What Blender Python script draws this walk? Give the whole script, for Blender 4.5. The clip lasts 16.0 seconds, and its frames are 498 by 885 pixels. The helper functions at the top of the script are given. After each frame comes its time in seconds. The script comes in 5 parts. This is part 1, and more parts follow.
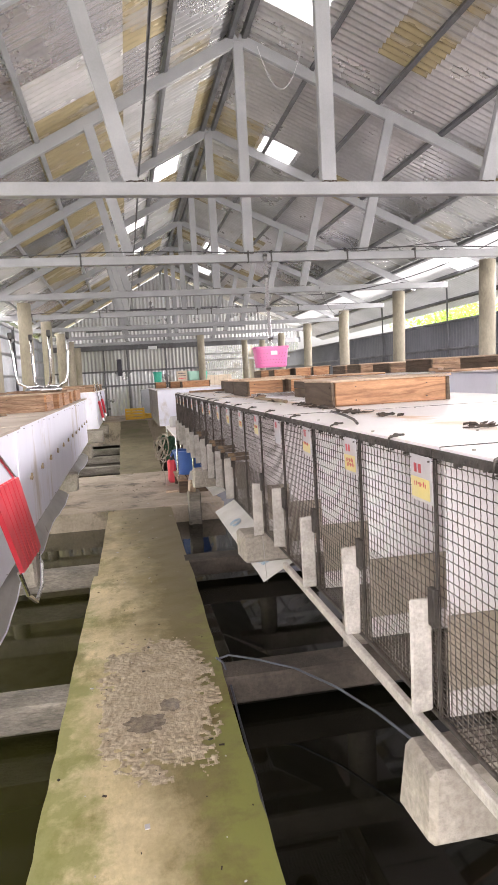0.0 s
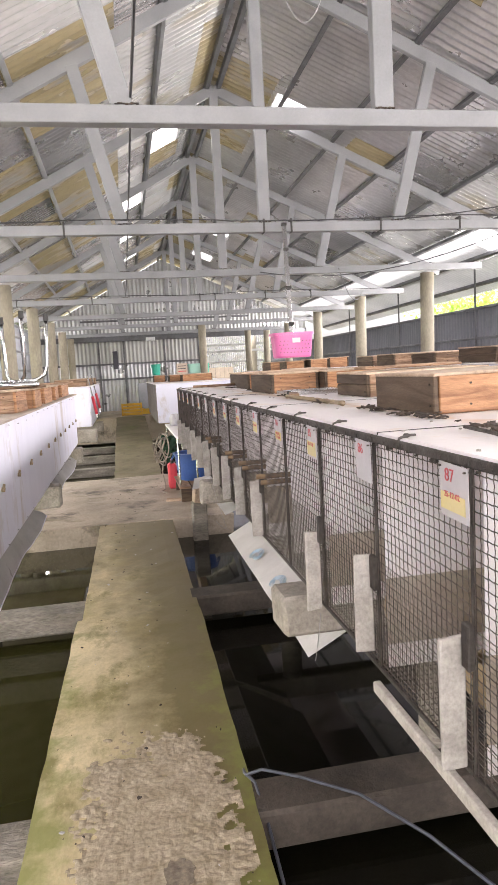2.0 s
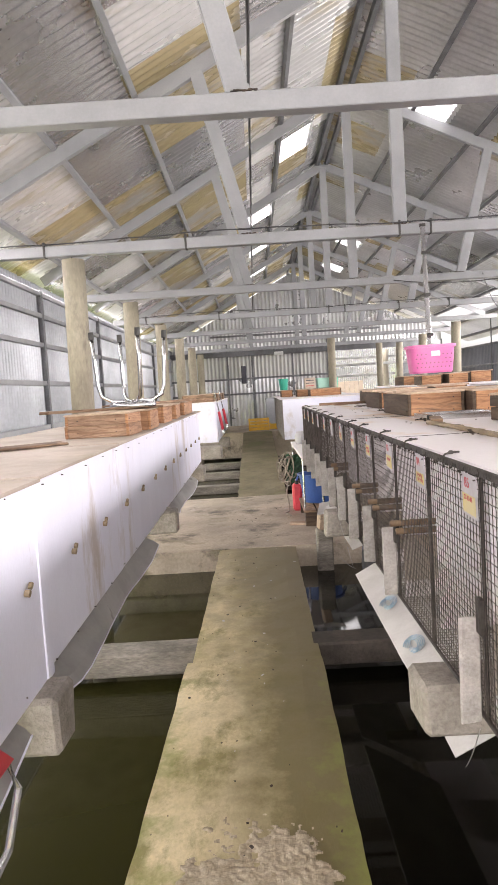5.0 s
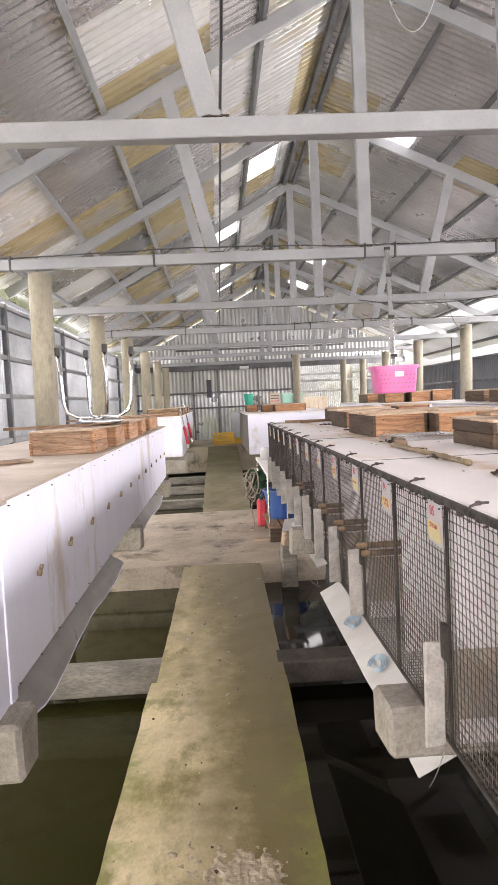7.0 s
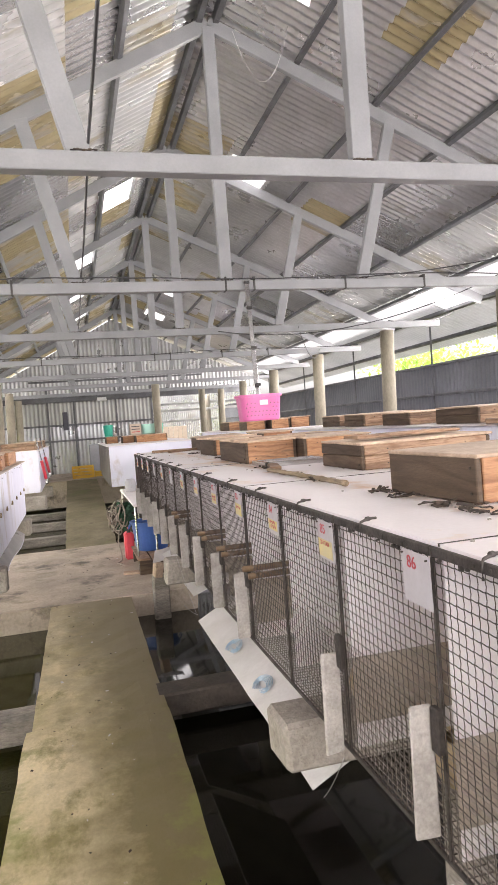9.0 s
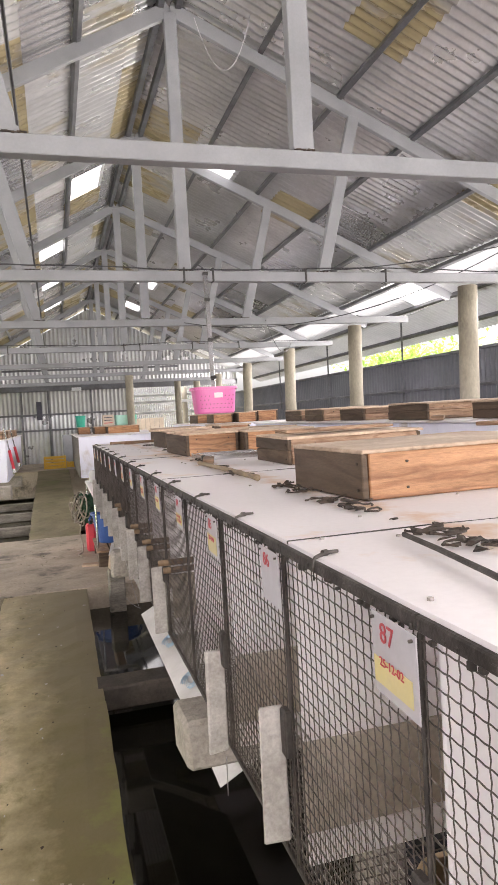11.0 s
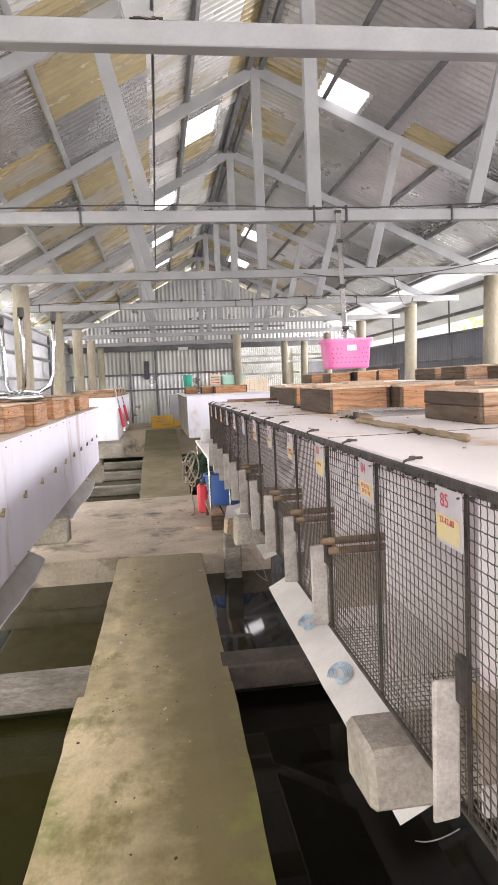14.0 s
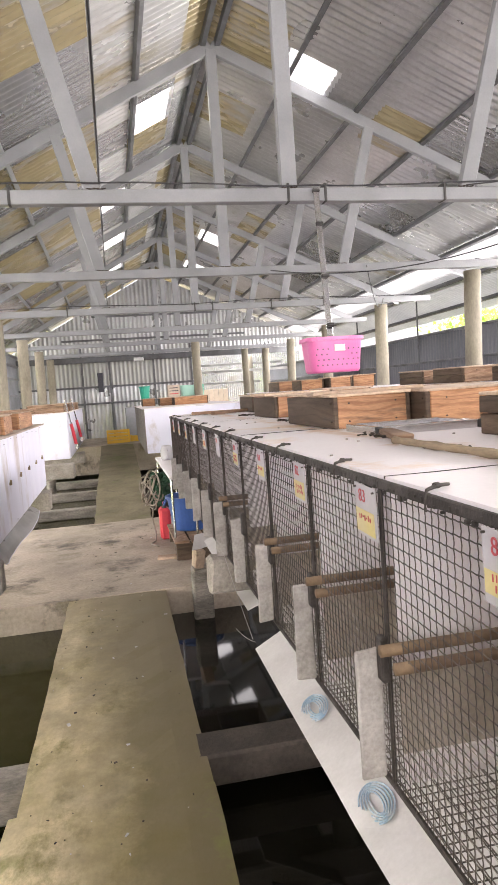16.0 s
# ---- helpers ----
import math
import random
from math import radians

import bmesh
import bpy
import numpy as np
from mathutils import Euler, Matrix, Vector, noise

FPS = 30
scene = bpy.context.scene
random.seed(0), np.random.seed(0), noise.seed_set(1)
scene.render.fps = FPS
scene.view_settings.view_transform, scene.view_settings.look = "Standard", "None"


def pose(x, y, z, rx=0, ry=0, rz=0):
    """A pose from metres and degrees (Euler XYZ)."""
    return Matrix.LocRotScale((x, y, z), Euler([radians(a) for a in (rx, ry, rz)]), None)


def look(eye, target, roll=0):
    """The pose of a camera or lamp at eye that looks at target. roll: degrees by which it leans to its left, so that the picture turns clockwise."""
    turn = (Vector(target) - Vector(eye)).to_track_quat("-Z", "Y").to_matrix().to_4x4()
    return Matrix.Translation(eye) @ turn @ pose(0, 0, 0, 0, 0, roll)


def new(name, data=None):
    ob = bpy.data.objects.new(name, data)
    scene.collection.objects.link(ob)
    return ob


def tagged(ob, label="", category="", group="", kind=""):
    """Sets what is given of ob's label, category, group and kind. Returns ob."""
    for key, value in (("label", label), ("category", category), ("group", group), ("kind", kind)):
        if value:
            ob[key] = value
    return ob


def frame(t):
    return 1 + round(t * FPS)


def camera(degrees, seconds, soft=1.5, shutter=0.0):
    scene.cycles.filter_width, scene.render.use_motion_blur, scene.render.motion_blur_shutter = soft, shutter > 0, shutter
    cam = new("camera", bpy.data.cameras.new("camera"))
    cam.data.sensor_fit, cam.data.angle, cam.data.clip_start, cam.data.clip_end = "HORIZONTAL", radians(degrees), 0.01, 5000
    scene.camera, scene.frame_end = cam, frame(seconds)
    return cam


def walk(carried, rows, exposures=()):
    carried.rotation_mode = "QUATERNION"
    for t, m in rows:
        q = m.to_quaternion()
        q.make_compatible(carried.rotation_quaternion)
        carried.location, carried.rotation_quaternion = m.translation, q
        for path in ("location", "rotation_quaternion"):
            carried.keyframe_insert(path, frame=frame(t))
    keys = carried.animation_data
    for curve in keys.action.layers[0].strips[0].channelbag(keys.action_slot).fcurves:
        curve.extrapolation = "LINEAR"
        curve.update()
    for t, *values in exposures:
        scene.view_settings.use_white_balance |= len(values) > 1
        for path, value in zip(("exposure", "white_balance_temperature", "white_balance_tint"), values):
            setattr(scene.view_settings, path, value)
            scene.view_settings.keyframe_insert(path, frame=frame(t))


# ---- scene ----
cam = camera(41.3, 16.0, 1.3)
PATH = [
    (0, (0.242, -0.27, 1.442), (0.596, 1.688, 1.242), -3.1),
    (0.5, (0.248, -0.024, 1.416), (0.597, 1.933, 1.2), -3.6),
    (1, (0.234, 0.272, 1.429), (0.649, 2.212, 1.175), -4.4),
    (1.5, (0.246, 0.545, 1.436), (0.614, 2.496, 1.193), -3.7),
    (2, (0.283, 0.791, 1.442), (0.641, 2.747, 1.221), -3.2),
    (2.5, (0.295, 1.022, 1.452), (0.646, 2.981, 1.249), -2.8),
    (3, (0.351, 1.171, 1.465), (0.619, 3.142, 1.251), -2.6),
    (3.5, (0.374, 1.211, 1.469), (0.517, 3.194, 1.255), -2.7),
    (4, (0.358, 1.231, 1.479), (0.373, 3.22, 1.273), -3.2),
    (4.2, (0.361, 1.235, 1.465), (0.319, 3.226, 1.273), -3.4),
    (6.5, (0.349, 1.22, 1.504), (0.402, 3.214, 1.36), -3.2),
    (7, (0.344, 1.216, 1.508), (0.43, 3.21, 1.382), -2.7),
    (7.5, (0.327, 1.194, 1.528), (0.478, 3.187, 1.442), -2.6),
    (8, (0.306, 1.194, 1.533), (0.561, 3.177, 1.48), -3.3),
    (8.5, (0.272, 1.191, 1.523), (0.661, 3.152, 1.47), -4.0),
    (9, (0.253, 1.187, 1.511), (0.766, 3.119, 1.449), -4.2),
    (9.5, (0.276, 1.172, 1.515), (0.87, 3.081, 1.45), -3.6),
    (9.7, (0.308, 1.168, 1.517), (0.921, 3.071, 1.455), -3.4),
    (11.8, (0.507, 1.159, 1.483), (0.995, 3.095, 1.366), -3.1),
    (12, (0.504, 1.155, 1.483), (0.97, 3.096, 1.356), -3.1),
    (12.5, (0.487, 1.205, 1.471), (0.883, 3.159, 1.312), -3.0),
    (13, (0.4, 1.349, 1.463), (0.741, 3.313, 1.294), -3.3),
    (13.5, (0.324, 1.458, 1.457), (0.617, 3.429, 1.291), -3.1),
    (14, (0.358, 1.65, 1.449), (0.624, 3.624, 1.268), -2.5),
    (14.5, (0.397, 1.814, 1.449), (0.686, 3.784, 1.262), -2.3),
    (15, (0.352, 2.002, 1.446), (0.71, 3.961, 1.263), -2.9),
    (15.5, (0.315, 2.178, 1.437), (0.73, 4.127, 1.267), -3.7),
    (16, (0.389, 2.394, 1.446), (0.779, 4.349, 1.288), -3.9),
]
walk(cam, [(t, look(eye, target, roll)) for t, eye, target, roll in PATH], [(0, 1.5, 6700, 17), (0.6, 1.58, 6700, 17), (4, 1.62, 6700, 17), (8, 1.62, 6700, 17), (9.5, 1.5, 6700, 17), (12, 1.33, 6700, 17), (13, 1.52, 6700, 17), (14.5, 1.68, 6700, 17), (16, 1.68, 6700, 17)])

# ---- daylight ----
SUN_UP, SUN_TURN = 62.0, 250.0
world = bpy.data.worlds.new("daylight")
scene.world = world
world.use_nodes = True
wn = world.node_tree.nodes
sky = wn.new("ShaderNodeTexSky")
sky.sky_type, sky.sun_disc = "NISHITA", False
sky.sun_elevation, sky.sun_rotation = radians(SUN_UP), radians(SUN_TURN)
sky.air_density, sky.dust_density, sky.ozone_density = 1.0, 4.0, 1.0
wn["Background"].inputs["Strength"].default_value = 0.15
haze = wn.new("ShaderNodeHueSaturation")
haze.inputs["Saturation"].default_value, haze.inputs["Value"].default_value = 0.3, 1.3
world.node_tree.links.new(sky.outputs["Color"], haze.inputs["Color"])
world.node_tree.links.new(haze.outputs["Color"], wn["Background"].inputs["Color"])
sun_data = bpy.data.lights.new("sun", "SUN")
sun_data.energy, sun_data.angle, sun_data.color = 4.0, radians(12), (1.0, 0.97, 0.92)
sun = new("sun", sun_data)
sun.matrix_world = look((0, 0, 30), (0.32, -0.30, 28.4))



def daylight_panel(name, at, target, wide, high, watts):
    data = bpy.data.lights.new(name, "AREA")
    data.shape, data.size, data.size_y, data.energy, data.color = "RECTANGLE", wide, high, watts, (1.0, 0.985, 0.96)
    ob = new(name, data)
    ob.matrix_world = look(at, target)
    return ob


# the open end behind and the open eaves
daylight_panel("open_end_daylight", (1.9, -2.95, 1.7), (1.9, 5.0, 1.4), 7.4, 3.0, 275)
daylight_panel("eave_daylight", (5.72, 9.0, 2.55), (2.0, 9.0, 1.6), 22.0, 0.6, 325)
daylight_panel("low_opening_daylight", (-2.06, 6.0, 0.45), (0.4, 6.0, 0.0), 20.0, 0.7, 115)
daylight_panel("left_eave_daylight", (-1.93, 8.0, 2.74), (0.6, 8.0, 1.1), 20.0, 0.2, 120)


# ---- small builders ----
def put(bm, name, material, parent=None, loc=(0, 0, 0), smooth=False):
    me = bpy.data.meshes.new(name)
    bm.normal_update()
    bm.to_mesh(me)
    bm.free()
    for m in (material if isinstance(material, (list, tuple)) else [material]):
        me.materials.append(m)
    if smooth:
        for p in me.polygons:
            p.use_smooth = True
    ob = new(name, me)
    ob.location = loc
    if parent:
        ob.parent = parent
    return ob


def part(name, bm, material, parent, label="", smooth=False):
    return tagged(put(bm, name, material, parent, smooth=smooth), label)


def thing(name, loc, label, category, group="", rz=0.0):
    ob = new(name)
    ob.empty_display_size = 0.1
    ob.matrix_basis = pose(*loc, 0, 0, rz)
    return tagged(ob, label, category, group)


def box(bm, c, s, bev=0.0, turn=None, jitter=0.0, rnd=None, mi=0):
    m = Matrix.Translation(c) @ (turn if turn is not None else Matrix()) @ Matrix.Diagonal((*s, 1))
    r = bmesh.ops.create_cube(bm, size=1.0, matrix=m)
    vs = r["verts"]
    if jitter and rnd:
        for v in vs:
            v.co += Vector((rnd.uniform(-jitter, jitter), rnd.uniform(-jitter, jitter), rnd.uniform(-jitter, jitter)))
    fs = {f for v in vs for f in v.link_faces}
    for f in fs:
        f.material_index = mi
    if bev:
        es = list({e for v in vs for e in v.link_edges})
        bmesh.ops.bevel(bm, geom=es, offset=bev, segments=1, affect="EDGES", profile=0.5)
    return bm


def tube(bm, pts, r, n=6, cap=True):
    pts = [Vector(p) for p in pts]
    rings = []
    for i, p in enumerate(pts):
        d = (pts[min(i + 1, len(pts) - 1)] - pts[max(i - 1, 0)]).normalized()
        side = d.cross(Vector((0, 0, 1)))
        if side.length < 0.05:
            side = d.cross(Vector((0, 1, 0)))
        side.normalize()
        up = side.cross(d)
        rr = r[i] if isinstance(r, (list, tuple)) else r
        rings.append([bm.verts.new(p + rr * (math.cos(2 * math.pi * k / n) * side + math.sin(2 * math.pi * k / n) * up)) for k in range(n)])
    for a, b in zip(rings, rings[1:]):
        for k in range(n):
            bm.faces.new((a[k], a[(k + 1) % n], b[(k + 1) % n], b[k]))
    if cap:
        bm.faces.new(rings[0][::-1])
        bm.faces.new(rings[-1])
    return bm


def beam_between(bm, a, b, w, h, bev=0.004):
    """A squared timber from a to b, w across (along y), h deep."""
    a, b = Vector(a), Vector(b)
    d = b - a
    x = d.normalized()
    y = Vector((0, 1, 0))
    z = x.cross(y).normalized()
    y = z.cross(x)
    turn = Matrix((x, y, z)).transposed().to_4x4()
    return box(bm, (a + b) / 2, (d.length, w, h), bev, turn)


def sag(a, b, drop, n=14):
    a, b = Vector(a), Vector(b)
    return [a.lerp(b, i / n) - Vector((0, 0, drop * 4 * (i / n) * (1 - i / n))) for i in range(n + 1)]


def sheet(bm, rows, thick=0.0):
    """A surface through rows of points; with thick it becomes a slab."""
    vs = [[bm.verts.new(p) for p in row] for row in rows]
    fs = [bm.faces.new((vs[i][j], vs[i][j + 1], vs[i + 1][j + 1], vs[i + 1][j])) for i in range(len(vs) - 1) for j in range(len(vs[0]) - 1)]
    if thick:
        bmesh.ops.recalc_face_normals(bm, faces=fs)
        bmesh.ops.solidify(bm, geom=fs, thickness=thick)
    return bm


# ---- materials ----
def surface(name, a, b, scale=3.0, rough=0.6, metal=0.0, fine=60.0, bump=0.15, low=0.35, high=0.65, speck=0.25, stain=None, stain_scale=1.2,
            stain_at=0.58, stretch=(1, 1, 1), vary=0.0, dist=0.004, through_light=0.0, stain2=None, stain2_scale=2.0, stain2_at=0.55):
    m = bpy.data.materials.new(name)
    m.use_nodes = True
    nt = m.node_tree
    N, L = nt.nodes, nt.links
    bs = N["Principled BSDF"]
    geo = N.new("ShaderNodeNewGeometry")
    mp = N.new("ShaderNodeMapping")
    mp.inputs["Scale"].default_value = stretch
    L.new(geo.outputs["Position"], mp.inputs["Vector"])

    def noise_tex(sc, det, ro=0.6):
        n = N.new("ShaderNodeTexNoise")
        n.inputs["Scale"].default_value, n.inputs["Detail"].default_value, n.inputs["Roughness"].default_value = sc, det, ro
        L.new(mp.outputs["Vector"], n.inputs["Vector"])
        return n

    def ramp(src, lo, hi):
        r = N.new("ShaderNodeMapRange")
        r.inputs["From Min"].default_value, r.inputs["From Max"].default_value = lo, hi
        L.new(src, r.inputs["Value"])
        return r.outputs["Result"]

    def mix(fac, x, y, mode="MIX"):
        k = N.new("ShaderNodeMix")
        k.data_type, k.blend_type = "RGBA", mode
        for sock, v in ((k.inputs["Factor"], fac), (k.inputs[6], x), (k.inputs[7], y)):
            if hasattr(v, "default_value"):
                L.new(v, sock)
            else:
                sock.default_value = v
        return k.outputs[2]

    col = lambda c: (*c, 1.0)
    big = noise_tex(scale, 6)
    small = noise_tex(fine, 4)
    c = mix(ramp(big.outputs["Fac"], low, high), col(a), col(b))
    if stain:
        st = noise_tex(stain_scale, 8, 0.7)
        c = mix(ramp(st.outputs["Fac"], stain_at, stain_at + 0.12), c, col(stain))
    if stain2:
        st2 = noise_tex(stain2_scale, 7, 0.65)
        st2.inputs["Distortion"].default_value = 0.6
        c = mix(ramp(st2.outputs["Fac"], stain2_at, stain2_at + 0.16), c, col(stain2))
    dark = tuple(1 - speck for _ in range(3))
    c = mix(ramp(small.outputs["Fac"], 0.3, 0.7), mix(1.0, c, col(dark), "MULTIPLY"), c)
    if vary:
        info = N.new("ShaderNodeObjectInfo")
        hv = N.new("ShaderNodeHueSaturation")
        L.new(ramp(info.outputs["Random"], 0, 1), hv.inputs["Value"])
        N[hv.name].inputs["Value"].default_value = 1
        rr = N.new("ShaderNodeMapRange")
        rr.inputs["To Min"].default_value, rr.inputs["To Max"].default_value = 1 - vary, 1 + vary
        L.new(info.outputs["Random"], rr.inputs["Value"])
        L.new(rr.outputs["Result"], hv.inputs["Value"])
        L.new(c, hv.inputs["Color"])
        c = hv.outputs["Color"]
    L.new(c, bs.inputs["Base Color"])
    bs.inputs["Metallic"].default_value = metal
    r2 = N.new("ShaderNodeMapRange")
    r2.inputs["To Min"].default_value, r2.inputs["To Max"].default_value = max(rough - 0.12, 0.02), min(rough + 0.12, 1)
    L.new(big.outputs["Fac"], r2.inputs["Value"])
    L.new(r2.outputs["Result"], bs.inputs["Roughness"])
    bp = N.new("ShaderNodeBump")
    bp.inputs["Strength"].default_value, bp.inputs["Distance"].default_value = bump, dist
    L.new(small.outputs["Fac"], bp.inputs["Height"])
    L.new(bp.outputs["Normal"], bs.inputs["Normal"])
    if through_light:
        tr = N.new("ShaderNodeBsdfTranslucent")
        ms = N.new("ShaderNodeMixShader")
        ms.inputs["Fac"].default_value = through_light
        L.new(c, tr.inputs["Color"])
        L.new(bs.outputs["BSDF"], ms.inputs[1])
        L.new(tr.outputs["BSDF"], ms.inputs[2])
        L.new(ms.outputs["Shader"], N["Material Output"].inputs["Surface"])
    return m


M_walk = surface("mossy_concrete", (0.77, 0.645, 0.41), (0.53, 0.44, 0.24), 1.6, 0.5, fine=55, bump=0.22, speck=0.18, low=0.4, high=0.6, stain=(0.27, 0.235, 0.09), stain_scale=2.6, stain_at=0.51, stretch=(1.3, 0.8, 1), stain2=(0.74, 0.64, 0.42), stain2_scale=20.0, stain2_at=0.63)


def moss_and_shade(m, colour, scale, contrast, across, folded, along, lo, hi, most):
    """A patchy film of moss, algae and painted shade along the walkway: slope across it (folded: towards both edges)
    and along it.
    """
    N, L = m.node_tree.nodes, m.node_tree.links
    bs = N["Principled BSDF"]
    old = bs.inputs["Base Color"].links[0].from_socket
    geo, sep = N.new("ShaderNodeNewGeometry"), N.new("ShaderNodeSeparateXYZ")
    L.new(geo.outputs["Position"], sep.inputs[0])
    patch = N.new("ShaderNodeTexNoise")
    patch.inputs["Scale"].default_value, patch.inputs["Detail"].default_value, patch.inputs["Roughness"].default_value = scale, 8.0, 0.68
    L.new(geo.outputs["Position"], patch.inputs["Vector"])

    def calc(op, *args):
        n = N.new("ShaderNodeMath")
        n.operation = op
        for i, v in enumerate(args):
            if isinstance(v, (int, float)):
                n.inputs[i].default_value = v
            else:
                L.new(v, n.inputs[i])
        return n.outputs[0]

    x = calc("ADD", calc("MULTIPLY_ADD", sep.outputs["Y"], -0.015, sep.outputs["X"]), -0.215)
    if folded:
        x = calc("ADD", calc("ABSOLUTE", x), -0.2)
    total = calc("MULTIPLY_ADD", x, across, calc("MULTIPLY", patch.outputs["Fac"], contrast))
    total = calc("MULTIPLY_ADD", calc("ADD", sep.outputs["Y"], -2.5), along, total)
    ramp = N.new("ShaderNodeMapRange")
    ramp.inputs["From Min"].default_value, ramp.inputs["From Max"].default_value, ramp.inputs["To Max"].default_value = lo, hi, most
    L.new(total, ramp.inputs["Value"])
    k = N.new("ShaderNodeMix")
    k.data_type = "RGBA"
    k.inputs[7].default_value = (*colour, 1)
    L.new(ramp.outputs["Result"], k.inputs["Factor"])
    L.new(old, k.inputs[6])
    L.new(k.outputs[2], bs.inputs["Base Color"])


# olive algae patches, deepened rightwards to paint in the side light's falloff
moss_and_shade(M_walk, (0.135, 0.108, 0.035), 2.2, 1.0, 1.5, False, 0.02, 0.27, 0.70, 0.92)
# brown patches that thicken towards the far end
moss_and_shade(M_walk, (0.20, 0.165, 0.10), 4.5, 1.5, 0.25, False, 0.2, 1.0, 1.6, 0.75)
# moss along both edges, thinning with distance
moss_and_shade(M_walk, (0.215, 0.235, 0.06), 5.5, 1.5, 1.8, True, -0.15, 0.72, 1.04, 0.8)
M_ramp = surface("olive_stained_concrete", (0.264, 0.224, 0.132), (0.16, 0.136, 0.072), 1.6, 0.6, fine=40, bump=0.35, speck=0.3, stain=(0.1, 0.085, 0.04), stain_scale=2.0, stain_at=0.56, stain2=(0.16, 0.18, 0.045), stain2_scale=1.6, stain2_at=0.54)
M_grass = surface("sunlit_grass", (0.30, 0.34, 0.03), (0.2, 0.26, 0.025), 3, 0.7, fine=40, bump=0.5, speck=0.3)
M_slab = surface("worn_concrete", (0.5203, 0.435, 0.3453), (0.3588, 0.3005, 0.2332), 1.3, 0.6, fine=40, bump=0.4, speck=0.28, low=0.4, high=0.6, stain=(0.085, 0.07, 0.05), stain_scale=1.7, stain_at=0.54, stain2=(0.2, 0.175, 0.10), stain2_scale=2.4, stain2_at=0.56)
M_crust = surface("crumbled_crust", (0.5476, 0.4588, 0.3404), (0.37, 0.3034, 0.2072), 14, 0.75, fine=120, bump=0.6, speck=0.32, dist=0.006, stain=(0.36, 0.29, 0.18), stain_scale=10, stain_at=0.6)
M_puddle = surface("wet_dark_concrete", (0.19, 0.155, 0.12), (0.34, 0.28, 0.21), 30, 0.2, fine=60, bump=0.25, speck=0.4)
M_beam = surface("rough_concrete", (0.352, 0.316, 0.272), (0.192, 0.172, 0.144), 7, 0.8, fine=60, bump=0.9, speck=0.45, dist=0.012, stain=(0.07, 0.065, 0.055), stain_scale=6, stain_at=0.6, stretch=(0.5, 1, 2))
M_paleconc = surface("pale_fibre_cement", (0.528, 0.4972, 0.4664), (0.3696, 0.3432, 0.3168), 18, 0.85, fine=120, bump=0.4, speck=0.3, vary=0.08)
M_block = surface("pale_rough_concrete", (0.4264, 0.3854, 0.3444), (0.2624, 0.2337, 0.205), 6, 0.85, fine=60, bump=0.8, speck=0.35, dist=0.01, stain=(0.14, 0.12, 0.1), stain_scale=5, stain_at=0.62)
# muddy beams, with the shade under the wire cages put into the colour
M_mudshade = surface("shaded_muddy_concrete", (0.09, 0.072, 0.057), (0.045, 0.036, 0.0288), 5, 0.8, fine=60, bump=0.7, speck=0.4, dist=0.008)
M_lite = surface("white_eave_sheet", (0.55, 0.56, 0.57), (0.43, 0.44, 0.45), 1.1, 0.4, fine=30, bump=0.05, speck=0.1, through_light=0.12)
M_post = surface("concrete_pipe", (0.3485, 0.3145, 0.2422), (0.2295, 0.204, 0.153), 3.5, 0.75, fine=50, bump=0.35, speck=0.25, stretch=(1, 1, 0.4), stain=(0.16, 0.145, 0.11), stain_scale=3, stain_at=0.58)
M_paint = surface("grey_painted_timber", (0.2623, 0.2683, 0.2838), (0.2021, 0.2064, 0.2193), 2.5, 0.45, fine=90, bump=0.12, speck=0.1, stain=(0.16, 0.13, 0.12), stain_scale=9, stain_at=0.66, stain2=(0.085, 0.04, 0.026), stain2_scale=26.0, stain2_at=0.70)
M_purlin = surface("dark_purlin_steel", (0.16, 0.165, 0.18), (0.1, 0.1, 0.105), 4, 0.5, 0.4, fine=60, bump=0.1)
M_zinc = surface("galvanised_sheet", (0.6897, 0.695, 0.7053), (0.4807, 0.4859, 0.4963), 1.3, 0.26, 0.8, fine=30, bump=0.06, speck=0.14, stain=(0.30, 0.24, 0.15), stain_scale=0.9, stain_at=0.6)
M_zincdark = surface("dull_zinc_sheet", (0.6496, 0.6552, 0.672), (0.4592, 0.4648, 0.476), 1.2, 0.3, 0.7, fine=30, bump=0.06, speck=0.14, stain=(0.22, 0.18, 0.11), stain_scale=0.8, stain_at=0.62)
M_clear = surface("milky_roof_sheet", (0.748, 0.7535, 0.748), (0.528, 0.5335, 0.5335), 1.1, 0.27, 0.6, fine=30, bump=0.05, speck=0.14, through_light=0.02, stain=(0.42, 0.36, 0.24), stain_scale=0.9, stain_at=0.55, stretch=(0.5, 1.6, 0.5))
M_yellow = surface("yellowed_roof_sheet", (0.46, 0.395, 0.245), (0.31, 0.245, 0.13), 1.3, 0.27, 0.45, fine=30, bump=0.06, speck=0.15, through_light=0.016, stain=(0.38, 0.37, 0.35), stain_scale=1.3, stain_at=0.49, stretch=(0.5, 1.6, 0.5))
M_skylight = surface("clear_skylight_sheet", (0.93, 0.94, 0.95), (0.88, 0.89, 0.9), 2, 0.2, fine=40, bump=0.03, speck=0.05, through_light=0.92)
M_pale = surface("pale_wall_sheet", (0.44, 0.44, 0.432), (0.288, 0.288, 0.284), 1.5, 0.4, 0.2, fine=25, bump=0.05, speck=0.12, through_light=0.25, stretch=(3, 3, 0.3))
M_fence = surface("weathered_fence_sheet", (0.192, 0.2, 0.224), (0.136, 0.144, 0.16), 1.0, 0.55, 0.3, fine=25, bump=0.05, speck=0.1, vary=0.1)
